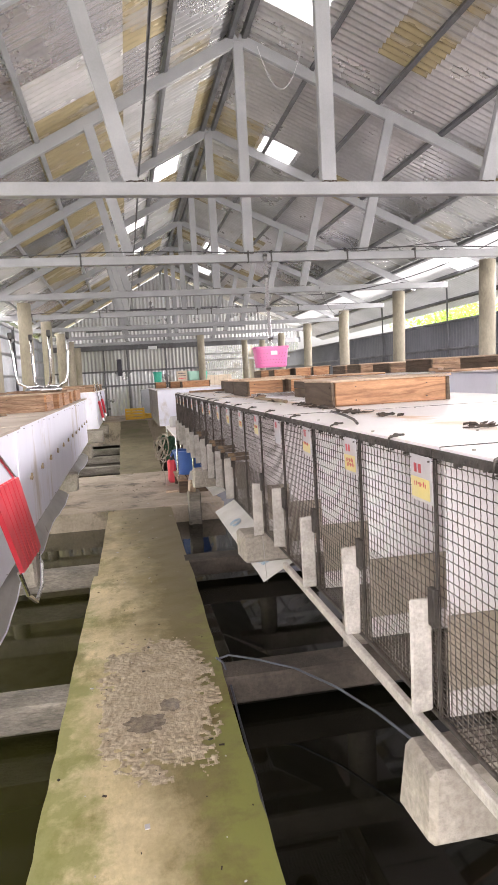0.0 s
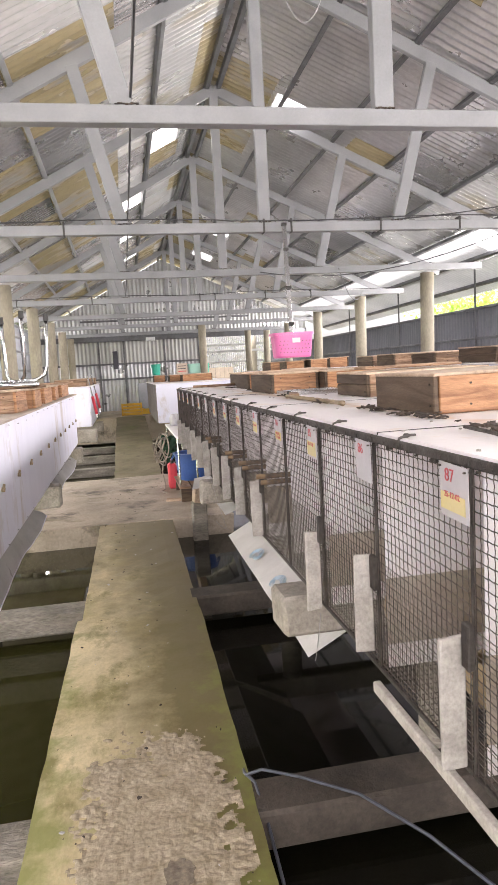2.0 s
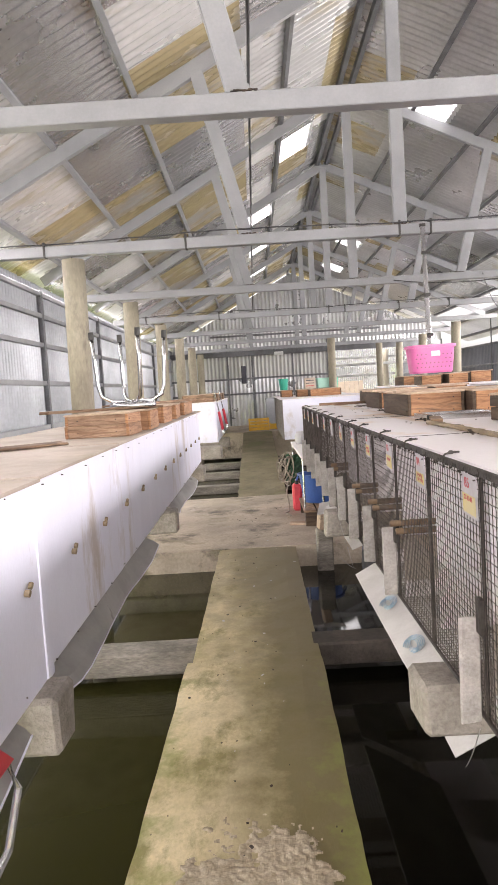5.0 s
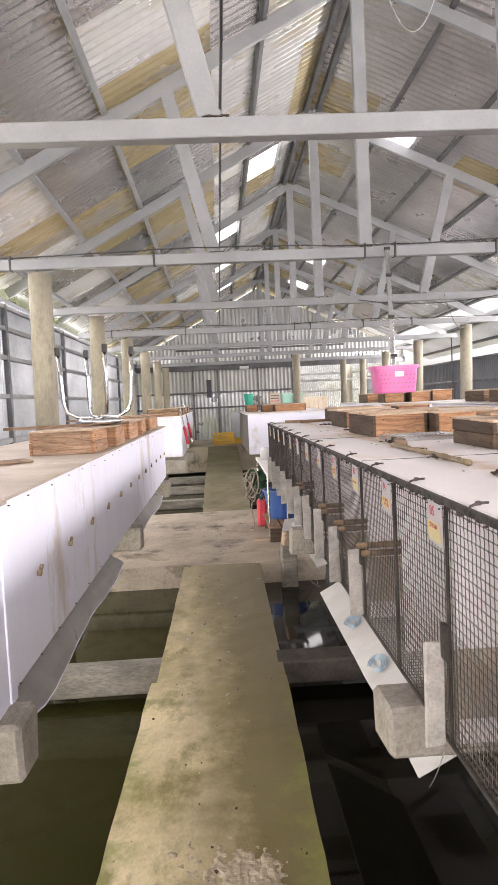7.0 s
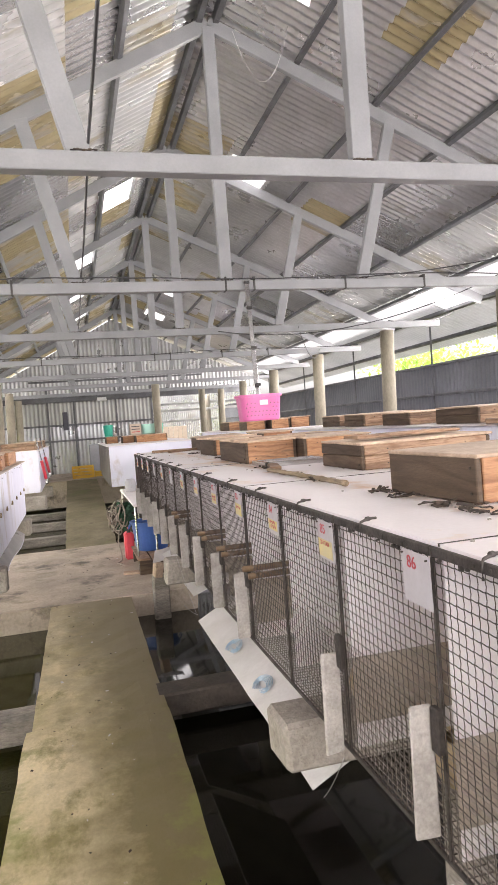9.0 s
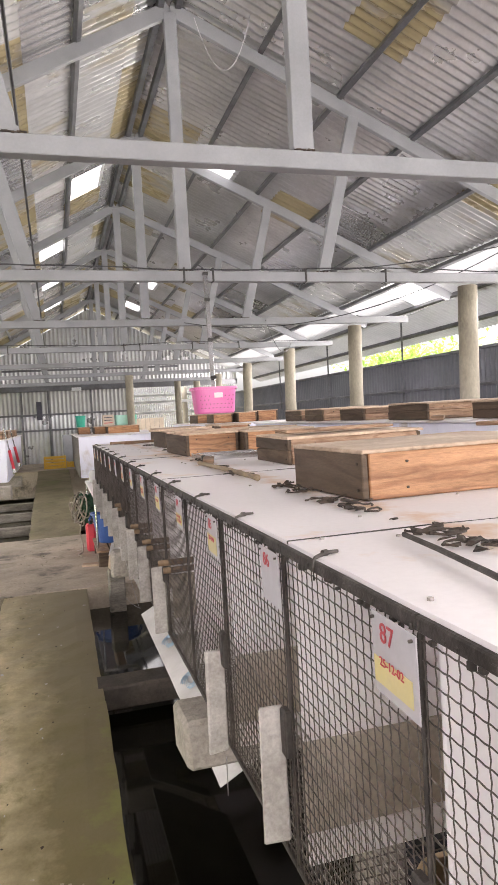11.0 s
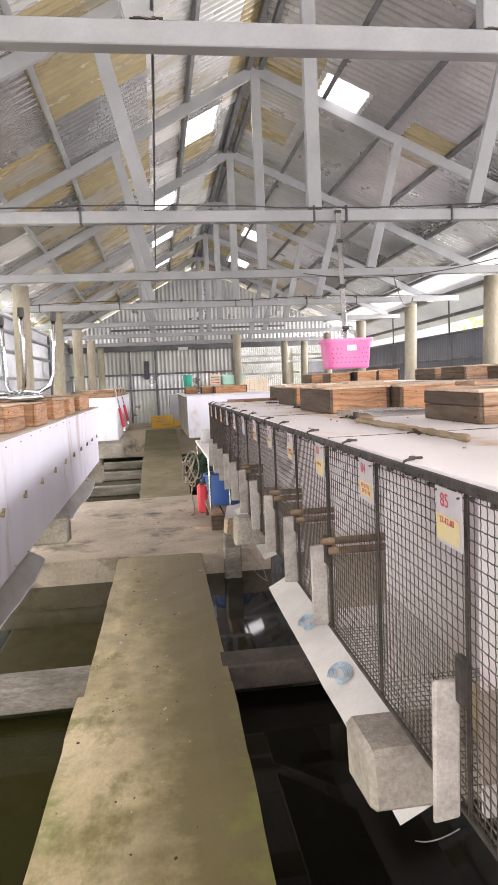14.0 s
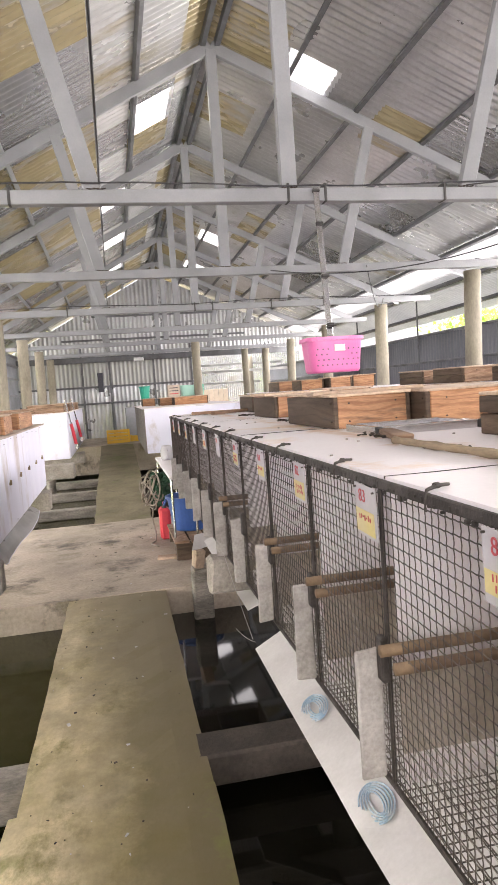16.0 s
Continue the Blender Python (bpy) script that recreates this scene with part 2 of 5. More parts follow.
M_wallL = surface("bright_wall_sheet", (0.33, 0.3412, 0.3675), (0.225, 0.2363, 0.2513), 1.2, 0.34, 0.5, fine=25, bump=0.05, speck=0.14)
M_board = surface("white_plastic_board", (0.7961, 0.8011, 0.9354), (0.7364, 0.7364, 0.8657), 1.2, 0.45, fine=90, bump=0.04, speck=0.05, stain=(0.52, 0.46, 0.46), stain_scale=1.3, stain_at=0.57, stretch=(1, 2.0, 0.7), stain2=(0.34, 0.25, 0.19), stain2_scale=17.0, stain2_at=0.70)
M_top = surface("white_cage_roof_board", (0.93, 0.895, 0.92), (0.87, 0.83, 0.85), 1.5, 0.45, fine=80, bump=0.06, speck=0.05, stain=(0.78, 0.60, 0.46), stain_scale=2.1, stain_at=0.58, through_light=0.26, stain2=(0.30, 0.19, 0.12), stain2_scale=14.0, stain2_at=0.69)


def seam_rust(m, colour, at, half, most):
    """Rust that has spread in blots from the scraps along a seam parallel to the row."""
    N, L = m.node_tree.nodes, m.node_tree.links
    bs = N["Principled BSDF"]
    old = bs.inputs["Base Color"].links[0].from_socket
    geo, sep, tex = N.new("ShaderNodeNewGeometry"), N.new("ShaderNodeSeparateXYZ"), N.new("ShaderNodeTexNoise")
    L.new(geo.outputs["Position"], sep.inputs[0])
    L.new(geo.outputs["Position"], tex.inputs["Vector"])
    tex.inputs["Scale"].default_value, tex.inputs["Detail"].default_value, tex.inputs["Roughness"].default_value = 7.0, 6.0, 0.65
    off, dist, near, sub, rg, k = (N.new("ShaderNodeMath"), N.new("ShaderNodeMath"), N.new("ShaderNodeMath"), N.new("ShaderNodeMath"), N.new("ShaderNodeMapRange"), N.new("ShaderNodeMix"))
    off.operation, dist.operation, near.operation, sub.operation = "SUBTRACT", "ABSOLUTE", "DIVIDE", "SUBTRACT"
    off.inputs[1].default_value, near.inputs[1].default_value = at, half
    L.new(sep.outputs["X"], off.inputs[0])
    L.new(off.outputs[0], dist.inputs[0])
    L.new(dist.outputs[0], near.inputs[0])
    L.new(tex.outputs["Fac"], sub.inputs[0])
    fade = N.new("ShaderNodeMath")
    fade.operation = "MULTIPLY"
    fade.inputs[1].default_value = 0.25
    L.new(near.outputs[0], fade.inputs[0])
    L.new(fade.outputs[0], sub.inputs[1])
    rg.inputs["From Min"].default_value, rg.inputs["From Max"].default_value, rg.inputs["To Max"].default_value = 0.36, 0.56, most
    L.new(sub.outputs[0], rg.inputs["Value"])
    k.data_type = "RGBA"
    k.inputs[7].default_value = (*colour, 1)
    L.new(rg.outputs["Result"], k.inputs["Factor"])
    L.new(old, k.inputs[6])
    L.new(k.outputs[2], bs.inputs["Base Color"])


M_toprust = M_top.copy()
M_toprust.name = "rust_stained_cage_roof_board"
seam_rust(M_toprust, (0.62, 0.36, 0.17), 1.10, 0.10, 0.8)
M_dusttop = surface("dusty_board_top", (0.476, 0.4037, 0.3485), (0.357, 0.2975, 0.2507), 3, 0.6, fine=80, bump=0.1, speck=0.12, stain=(0.36, 0.30, 0.23), stain_scale=2.5, stain_at=0.56)
M_under = surface("clear_board_underside", (0.94, 0.91, 0.93), (0.9, 0.87, 0.88), 1.5, 0.45, fine=80, bump=0.03, speck=0.03, through_light=0.93)
M_inner = surface("white_partition_board", (0.93, 0.89, 0.91), (0.87, 0.83, 0.845), 2.5, 0.45, fine=90, bump=0.05, speck=0.05, stain=(0.68, 0.57, 0.5), stain_scale=4.0, stain_at=0.64)
M_soil = surface("soiled_lower_board", (0.561, 0.493, 0.4165), (0.3995, 0.34, 0.2677), 6, 0.7, fine=90, bump=0.2, speck=0.25, stain=(0.32, 0.25, 0.165), stain_scale=5, stain_at=0.6)
M_soilgrey = surface("grey_soiled_cage_front", (0.27, 0.245, 0.225), (0.15, 0.135, 0.12), 5, 0.7, fine=70, bump=0.4, speck=0.4, stain=(0.08, 0.07, 0.06), stain_scale=4, stain_at=0.56, stretch=(1, 3, 0.6))
M_wire = surface("rusted_cage_wire", (0.14, 0.118, 0.102), (0.06, 0.05, 0.044), 18, 0.5, 0.4, fine=150, bump=0.2, speck=0.3)
M_wiredark = surface("dark_rusty_angle", (0.09187, 0.0805, 0.07262), (0.03938, 0.03325, 0.02975), 20, 0.6, 0.3, fine=130, bump=0.4, speck=0.4)
M_perch = surface("soiled_perch_wood", (0.24, 0.16, 0.09), (0.14, 0.09, 0.055), 12, 0.7, fine=90, bump=0.2, speck=0.3)
M_wirelt = surface("galvanised_cage_wire", (0.4, 0.37, 0.345), (0.25, 0.225, 0.2), 14, 0.45, 0.5, fine=150, bump=0.15, speck=0.2)
M_card = surface("white_label_card", (0.476, 0.4675, 0.493), (0.408, 0.3995, 0.4165), 9, 0.5, fine=120, bump=0.04, speck=0.06)
M_note = surface("yellow_note_paper", (0.612, 0.527, 0.204), (0.578, 0.51, 0.289), 12, 0.6, fine=120, bump=0.05, speck=0.06)
M_red = surface("red_paint", (0.50, 0.07, 0.085), (0.42, 0.05, 0.06), 20, 0.5, fine=120, bump=0.05, speck=0.1)
M_redpl = surface("red_plastic", (0.68, 0.05, 0.08), (0.58, 0.04, 0.06), 6, 0.35, fine=60, bump=0.05, speck=0.1)


def wood(name, a, b, rings, rough=0.7, stain=(0.08, 0.055, 0.04), stain_at=0.6, vary=0.2):
    """Sawn boards: wandering annual rings laid over the stained base."""
    m = surface(name, a, b, 4, rough, fine=70, bump=0.3, speck=0.3, stretch=(0.7, 0.7, 5), vary=vary, stain=stain, stain_scale=2.4, stain_at=stain_at)
    N, L = m.node_tree.nodes, m.node_tree.links
    bs = N["Principled BSDF"]
    old = bs.inputs["Base Color"].links[0].from_socket
    co, mp, wv = N.new("ShaderNodeNewGeometry"), N.new("ShaderNodeMapping"), N.new("ShaderNodeTexWave")
    mp.inputs["Scale"].default_value = (0.25, 0.25, 1.6)
    wv.wave_type, wv.bands_direction = "BANDS", "Z"
    for k, v in (("Scale", rings), ("Distortion", 22.0), ("Detail", 3.0), ("Detail Scale", 1.4)):
        wv.inputs[k].default_value = v
    L.new(co.outputs["Position"], mp.inputs["Vector"])
    L.new(mp.outputs["Vector"], wv.inputs["Vector"])
    rg, k = N.new("ShaderNodeMapRange"), N.new("ShaderNodeMix")
    rg.inputs["From Min"].default_value, rg.inputs["To Max"].default_value = 0.45, 0.55
    k.data_type, k.blend_type = "RGBA", "MULTIPLY"
    k.inputs[7].default_value = (0.5, 0.36, 0.26, 1)
    L.new(wv.outputs["Fac"], rg.inputs["Value"])
    L.new(rg.outputs["Result"], k.inputs["Factor"])
    L.new(old, k.inputs[6])
    L.new(k.outputs[2], bs.inputs["Base Color"])
    return m


M_wood = wood("reddish_box_wood", (0.51, 0.2635, 0.1275), (0.289, 0.1403, 0.06375), 6.0, 0.6)
# darker copy of the box wood, with the side faces' shade in its colour
M_woodside = wood("grey_brown_shaded_wood", (0.1125, 0.0735, 0.045), (0.06375, 0.042, 0.02625), 4.0, 0.72, (0.07, 0.052, 0.04), 0.58)
M_woodold = wood("weathered_grey_wood", (0.42, 0.275, 0.18), (0.20, 0.125, 0.08), 8.0, 0.78, (0.075, 0.055, 0.042), 0.56, 0.28)
M_lid = surface("dusty_plywood_lid", (0.60, 0.45, 0.335), (0.40, 0.29, 0.21), 5, 0.8, fine=60, bump=0.25, speck=0.3, vary=0.2, stain=(0.16, 0.115, 0.08), stain_scale=4, stain_at=0.6)
M_bamboo = surface("dry_bamboo", (0.36, 0.27, 0.17), (0.2, 0.145, 0.09), 8, 0.65, fine=70, bump=0.35, speck=0.35, stretch=(3, 0.6, 3), stain=(0.11, 0.085, 0.06), stain_scale=6, stain_at=0.58)
M_sticker = surface("pale_sticker", (0.85, 0.72, 0.74), (0.78, 0.62, 0.66), 14, 0.5, fine=90, bump=0.03, speck=0.08)
M_chrome = surface("chromed_tube", (0.72, 0.72, 0.73), (0.6, 0.6, 0.61), 5, 0.2, 1.0, fine=60, bump=0.03, speck=0.1)
M_black = surface("black_rubber", (0.025, 0.025, 0.025), (0.045, 0.042, 0.04), 10, 0.6, fine=80, bump=0.1)
M_pink = surface("pink_basket_plastic", (0.688, 0.176, 0.4), (0.64, 0.136, 0.352), 5, 0.4, fine=60, bump=0.04, speck=0.06)
M_blue = surface("blue_barrel_plastic", (0.02, 0.07, 0.26), (0.03, 0.09, 0.3), 4, 0.4, fine=60, bump=0.05, speck=0.15)
M_green = surface("green_bucket_plastic", (0.02, 0.36, 0.24), (0.03, 0.42, 0.3), 5, 0.4, fine=60, bump=0.04, speck=0.1)
M_mint = surface("mint_basket_plastic", (0.38, 0.72, 0.6), (0.45, 0.76, 0.66), 5, 0.4, fine=60, bump=0.04, speck=0.1)
M_net = surface("dark_green_netting", (0.015, 0.06, 0.03), (0.03, 0.09, 0.045), 25, 0.8, fine=120, bump=0.6, speck=0.4)
M_crate = surface("yellow_crate_plastic", (0.75, 0.45, 0.02), (0.66, 0.38, 0.02), 5, 0.45, fine=60, bump=0.05, speck=0.12)
M_carton = surface("pale_carton", (0.62, 0.52, 0.42), (0.52, 0.43, 0.34), 6, 0.8, fine=60, bump=0.1, speck=0.12)
M_hosepale = surface("pale_hose_rubber", (0.36, 0.31, 0.25), (0.22, 0.19, 0.15), 8, 0.5, fine=80, bump=0.1)
M_hosegrey = surface("blue_grey_hose", (0.045, 0.05, 0.07), (0.07, 0.077, 0.10), 8, 0.45, fine=80, bump=0.1)
M_cable = surface("cable_sheath", (0.03, 0.03, 0.035), (0.05, 0.05, 0.055), 8, 0.5, fine=80, bump=0.1)
M_clay = surface("tan_feed_pot", (0.5, 0.4, 0.25), (0.38, 0.29, 0.17), 9, 0.7, fine=90, bump=0.2, speck=0.2)
M_apron = surface("white_splash_sheet", (0.5632, 0.5456, 0.5456), (0.4576, 0.44, 0.4356), 4, 0.4, fine=80, bump=0.05, speck=0.1, stain=(0.36, 0.33, 0.3), stain_scale=5, stain_at=0.62)
M_film = surface("grey_plastic_film", (0.432, 0.4158, 0.405), (0.324, 0.311, 0.3024), 3, 0.3, fine=40, bump=0.05, speck=0.08, through_light=0.3)
M_bluemark = surface("faded_blue_printing", (0.26, 0.38, 0.50), (0.36, 0.44, 0.52), 20, 0.5, fine=90, bump=0.02, speck=0.15, stain=(0.5, 0.53, 0.57), stain_scale=30, stain_at=0.5)
M_rust = surface("rusty_debris", (0.072, 0.048, 0.033), (0.03, 0.024, 0.021), 20, 0.8, fine=120, bump=0.6, speck=0.4)
M_ground = surface("bare_ground", (0.3, 0.26, 0.18), (0.2, 0.19, 0.1), 0.6, 0.9, fine=14, bump=0.4, speck=0.3)
M_leaf = surface("sunlit_leaves", (0.42, 0.58, 0.12), (0.32, 0.5, 0.09), 2.5, 0.5, fine=20, bump=0.1, speck=0.1, through_light=0.5)
M_bark = surface("bark", (0.16, 0.12, 0.085), (0.1, 0.075, 0.055), 6, 0.85, fine=50, bump=0.6, speck=0.3)
M_inkdark = surface("dark_ink", (0.05, 0.05, 0.07), (0.08, 0.08, 0.1), 20, 0.6, fine=90, bump=0.02)
M_lampglass = surface("lamp_cover", (0.8, 0.82, 0.84), (0.74, 0.76, 0.78), 6, 0.3, fine=60, bump=0.02)

M_water = bpy.data.materials.new("murky_pond_water")
M_water.use_nodes = True
wb = M_water.node_tree.nodes["Principled BSDF"]
wb.inputs["Base Color"].default_value = (0.007, 0.0068, 0.004, 1)
wb.inputs["Roughness"].default_value = 0.04
wb.inputs["IOR"].default_value = 1.33
wt = M_water.node_tree.nodes.new("ShaderNodeTexNoise")
wt.inputs["Scale"].default_value, wt.inputs["Detail"].default_value = 3.0, 2.0
wp = M_water.node_tree.nodes.new("ShaderNodeBump")
wp.inputs["Strength"].default_value, wp.inputs["Distance"].default_value = 0.12, 0.01
M_water.node_tree.links.new(wt.outputs["Fac"], wp.inputs["Height"])
M_water.node_tree.links.new(wp.outputs["Normal"], wb.inputs["Normal"])

# same water; the grass bank's olive reflection is painted into its base colour
M_watertint = M_water.copy()
M_watertint.name = "bank_tinted_pond_water"
M_watertint.node_tree.nodes["Principled BSDF"].inputs["Base Color"].default_value = (0.024, 0.0235, 0.007, 1)

# ---- the large structure ----
RIDGE, APEX, SL, SR = 1.56, 4.84, 0.535, 0.45
X_L, X_R, Y_0, Y_1 = -1.98, 5.75, -3.0, 20.2
TRUSS = [1.55, 4.03, 6.47, 8.86, 11.3, 13.75, 16.2, 18.6]


def fall(y):
    return 0.0085 * max(0.0, y - 6.4)


def roof_z(x, y=0):
    return APEX - (SL * (RIDGE - x) if x < RIDGE else SR * (x - RIDGE)) - fall(y)


ground = put(bmesh.new(), "ground", M_ground)
gm = bmesh.new()
bmesh.ops.create_grid(gm, x_segments=8, y_segments=8, size=600)
gm.to_mesh(ground.data)
gm.free()
ground.location = (0, 0, -0.75)
tagged(ground, "bare earthen ground round the shed", "ground", kind="structure")

for x0, x1, m, label in ((X_L - 0.2, 0.25, M_watertint, "still pond water under the boarded cages, tinted olive for the reflected grass bank"), (0.25, X_R + 0.2, M_water, "dark still pond water under the wire cages")):
    bm = bmesh.new()
    box(bm, ((x0 + x1) / 2, (Y_0 + Y_1) / 2, -0.45), (x1 - x0, Y_1 - Y_0 + 1.5, 0.5))
    tagged(put(bm, "water", m), label, "water", kind="structure")


def concrete_strip(name, x0, x1, y0, y1, z0, z1, thick, mat, label, seed, edge=0.012, skew=0.0):
    rnd = random.Random(seed)
    n, k = max(4, int((y1 - y0) / 0.12)), 6
    rows = []
    b = bmesh.new()
    for i in range(n + 1):
        f = i / n
        y, z = y0 + f * (y1 - y0), z0 + f * (z1 - z0)
        sh = skew * (y - y0)
        l, r = sh + x0 + rnd.uniform(-edge, edge * 0.5), sh + x1 + rnd.uniform(-edge * 0.5, edge)
        rows.append([b.verts.new((l + (r - l) * j / k, y, z + (rnd.uniform(-0.003, 0.003) if 0 < j < k else -0.006))) for j in range(k + 1)])
    low = [[b.verts.new((row[s].co.x + d, row[s].co.y, row[s].co.z - thick)) for s, d in ((0, 0.015), (k, -0.015))] for row in rows]
    for i in range(n):
        for j in range(k):
            b.faces.new((rows[i][j], rows[i][j + 1], rows[i + 1][j + 1], rows[i + 1][j]))
        b.faces.new((rows[i + 1][0], low[i + 1][0], low[i][0], rows[i][0]))
        b.faces.new((rows[i][k], low[i][1], low[i + 1][1], rows[i + 1][k]))
        b.faces.new((low[i][0], low[i + 1][0], low[i + 1][1], low[i][1]))
    b.faces.new([*rows[0][::-1], *low[0]])
    b.faces.new([*rows[n], *low[n][::-1]])
    return tagged(put(b, name, mat), label, "walkway", kind="structure")


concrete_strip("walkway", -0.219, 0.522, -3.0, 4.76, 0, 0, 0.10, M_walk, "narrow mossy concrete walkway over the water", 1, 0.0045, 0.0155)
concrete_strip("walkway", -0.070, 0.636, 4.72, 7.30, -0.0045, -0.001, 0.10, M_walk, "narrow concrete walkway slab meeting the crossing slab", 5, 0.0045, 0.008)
concrete_strip("cross_slab", -1.0, 1.25, 7.30, 10.3, 0.003, 0.003, 0.2, M_slab, "worn wide concrete crossing slab with dark puddled stains", 2, 0.03)
concrete_strip("walkway_far", 0.05, 0.72, 10.3, 17.0, 0.003, 0.46, 0.12, M_ramp, "concrete walkway ramp rising to the far end", 3)
concrete_strip("end_floor", -1.9, 3.4, 17.0, 20.1, 0.46, 0.46, 0.6, M_slab, "concrete floor at the far end of the shed", 4, 0.01)

# crumbled crust on the walkway
def crust(x0, x1, y0, y1, seed):
    b = bmesh.new()
    nx, ny = int((x1 - x0) / 0.0062), int((y1 - y0) / 0.0062)
    keep = {}
    for i in range(nx + 1):
        for j in range(ny + 1):
            u, v = 2 * i / nx - 1, 2 * j / ny - 1
            x, y = x0 + (x1 - x0) * i / nx, y0 + (y1 - y0) * j / ny
            m = 0.95 - 0.95 * (abs(u) ** 2.4 + abs(v) ** 2.4) + 0.5 * noise.noise((x * 6, y * 6, seed)) + 0.5 * noise.noise((x * 24, y * 24, seed + 3)) + 0.35 * noise.noise((x * 44, y * 44, seed + 5))
            if m > 0.14:
                keep[i, j] = b.verts.new((x, y, 0.001 + min(0.0045, 0.012 * (m - 0.14)) + 0.0025 * noise.noise((x * 55, y * 55, seed))))
    for (i, j) in list(keep):
        q = [(i, j), (i + 1, j), (i + 1, j + 1), (i, j + 1)]
        if all(k in keep for k in q):
            b.faces.new([keep[k] for k in q])
    tagged(put(b, "concrete_crust", M_crust), "crumbling grey crust on the mossy walkway", "crust", kind="structure")


crust(0.0, 0.57, 2.0, 3.42, 1)
crust(-0.05, 0.45, 0.2, 1.5, 2)

for i, y in enumerate((0.63, 2.78, 4.94, 11.9, 13.6, 15.2)):
    rnd = random.Random(20 + i)
    b = bmesh.new()
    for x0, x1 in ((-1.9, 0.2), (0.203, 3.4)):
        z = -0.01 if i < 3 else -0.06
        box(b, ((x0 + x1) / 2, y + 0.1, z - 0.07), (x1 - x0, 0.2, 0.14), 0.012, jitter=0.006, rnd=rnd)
        tagged(put(b, "cross_beam", M_beam if x0 < 0 else M_mudshade), "rough concrete beam lying in the pond" if x0 < 0 else "muddy brown concrete beam lying in the pond, darkened for the shade under the cages", "beam", kind="structure")
        b = bmesh.new()

# bits of leaf, grit and droppings scattered on the concrete
rnd = random.Random(71)
for mat, label, n in ((M_rust, "dark bits of leaf and grit scattered on the walkway", 150), (M_card, "pale droppings scattered on the walkway", 60)):
    b = bmesh.new()
    for i in range(n):
        y = rnd.uniform(0.6, 9.8)
        x = rnd.uniform(-0.08, 0.6) + 0.0155 * (y - 4)
        q = rnd.uniform(0.003, 0.010) if rnd.random() < 0.85 else rnd.uniform(0.012, 0.022)
        box(b, (x, y, 0.0035), (q, q * rnd.uniform(0.35, 0.9), 0.003), 0, pose(0, 0, 0, rnd.uniform(-10, 10), rnd.uniform(-10, 10), rnd.uniform(0, 180)), 0.0012, rnd)
    tagged(put(b, "walkway_litter", mat), label, "litter", kind="stuff")

# wet hollows in the crust
for cx, cy, rx, ry, seed in ((0.225, 2.435, 0.085, 0.075, 1), (0.335, 2.57, 0.045, 0.06, 2)):
    b = bmesh.new()
    ring = []
    for k in range(40):
        a = 2 * math.pi * k / 40
        f = 1 + 0.35 * noise.noise((2.2 * math.cos(a), 2.2 * math.sin(a), seed)) + 0.2 * noise.noise((6 * math.cos(a), 6 * math.sin(a), seed))
        ring.append(b.verts.new((cx + rx * f * math.cos(a), cy + ry * f * math.sin(a), 0.0085)))
    b.faces.new(ring)
    tagged(put(b, "puddle", M_puddle), "small dark wet hollow in the crumbled walkway", "puddle", kind="structure")

# corrugated cladding
def corrugated(bm, fixed, axis, u0, u1, lo, hi, pitch=0.076, amp=0.013, n=6):
    """An upright ribbed sheet in the plane axis = fixed, from u0 to u1."""
    k = max(2, int((u1 - u0) / pitch * n))
    prev = None
    for i in range(k + 1):
        u = u0 + (u1 - u0) * i / k
        o = fixed + amp * math.sin(2 * math.pi * u / pitch)
        zt = hi(u) if callable(hi) else hi
        p = [(o, u, lo), (o, u, zt)] if axis == "x" else [(u, o, lo), (u, o, zt)]
        cur = [bm.verts.new(q) for q in p]
        if prev:
            bm.faces.new((prev[0], cur[0], cur[1], prev[1]))
        prev = cur


b = bmesh.new()
corrugated(b, X_L, "x", Y_0, Y_1, 0.95, lambda u: roof_z(X_L, u) - 0.16, amp=0.021)
wall_left = tagged(put(b, "wall_left", M_wallL), "pale ribbed metal wall behind the columns", "wall", kind="structure")
for z in (1.2, 1.68, 2.1, 2.42, 2.66):
    b = bmesh.new()
    box(b, (X_L + 0.035, (Y_0 + Y_1) / 2, z), (0.04, Y_1 - Y_0, 0.05), 0.004)
    part("rail", b, M_paint, wall_left, "grey painted rail")
for y in (3.2, 5.9, 8.6, 11.3, 14.0, 16.7):
    b = bmesh.new()
    box(b, (X_L + 0.04, y, 1.2), (0.05, 0.06, 3.0), 0.004)
    part("stud", b, M_purlin, wall_left, "dark steel stud")

# far wall: ribbed gable and lower cladding with an opening on the open side
b = bmesh.new()
corrugated(b, Y_1, "y", X_L, 2.55, 2.40, lambda u: roof_z(u, Y_1) - 0.05, pitch=0.11, amp=0.02)
corrugated(b, Y_1, "y", 2.55, X_R, 2.5, lambda u: roof_z(u, Y_1) - 0.05, pitch=0.11, amp=0.02)
wall_far = tagged(put(b, "wall_far", M_zincdark), "ribbed metal gable wall with dull streaked sheets", "wall", kind="structure")
b = bmesh.new()
corrugated(b, Y_1 - 0.012, "y", X_L, 2.5, 1.78, 2.43, pitch=0.11, amp=0.02)
part("pale_sheet", b, M_pale, wall_far, "pale ribbed sheets below the gable")
b = bmesh.new()
corrugated(b, Y_1, "y", X_L, 2.5, 0.3, 1.80, pitch=0.11, amp=0.02)
part("lower_sheet", b, M_zincdark, wall_far, "dark ribbed sheets at the foot of the wall")
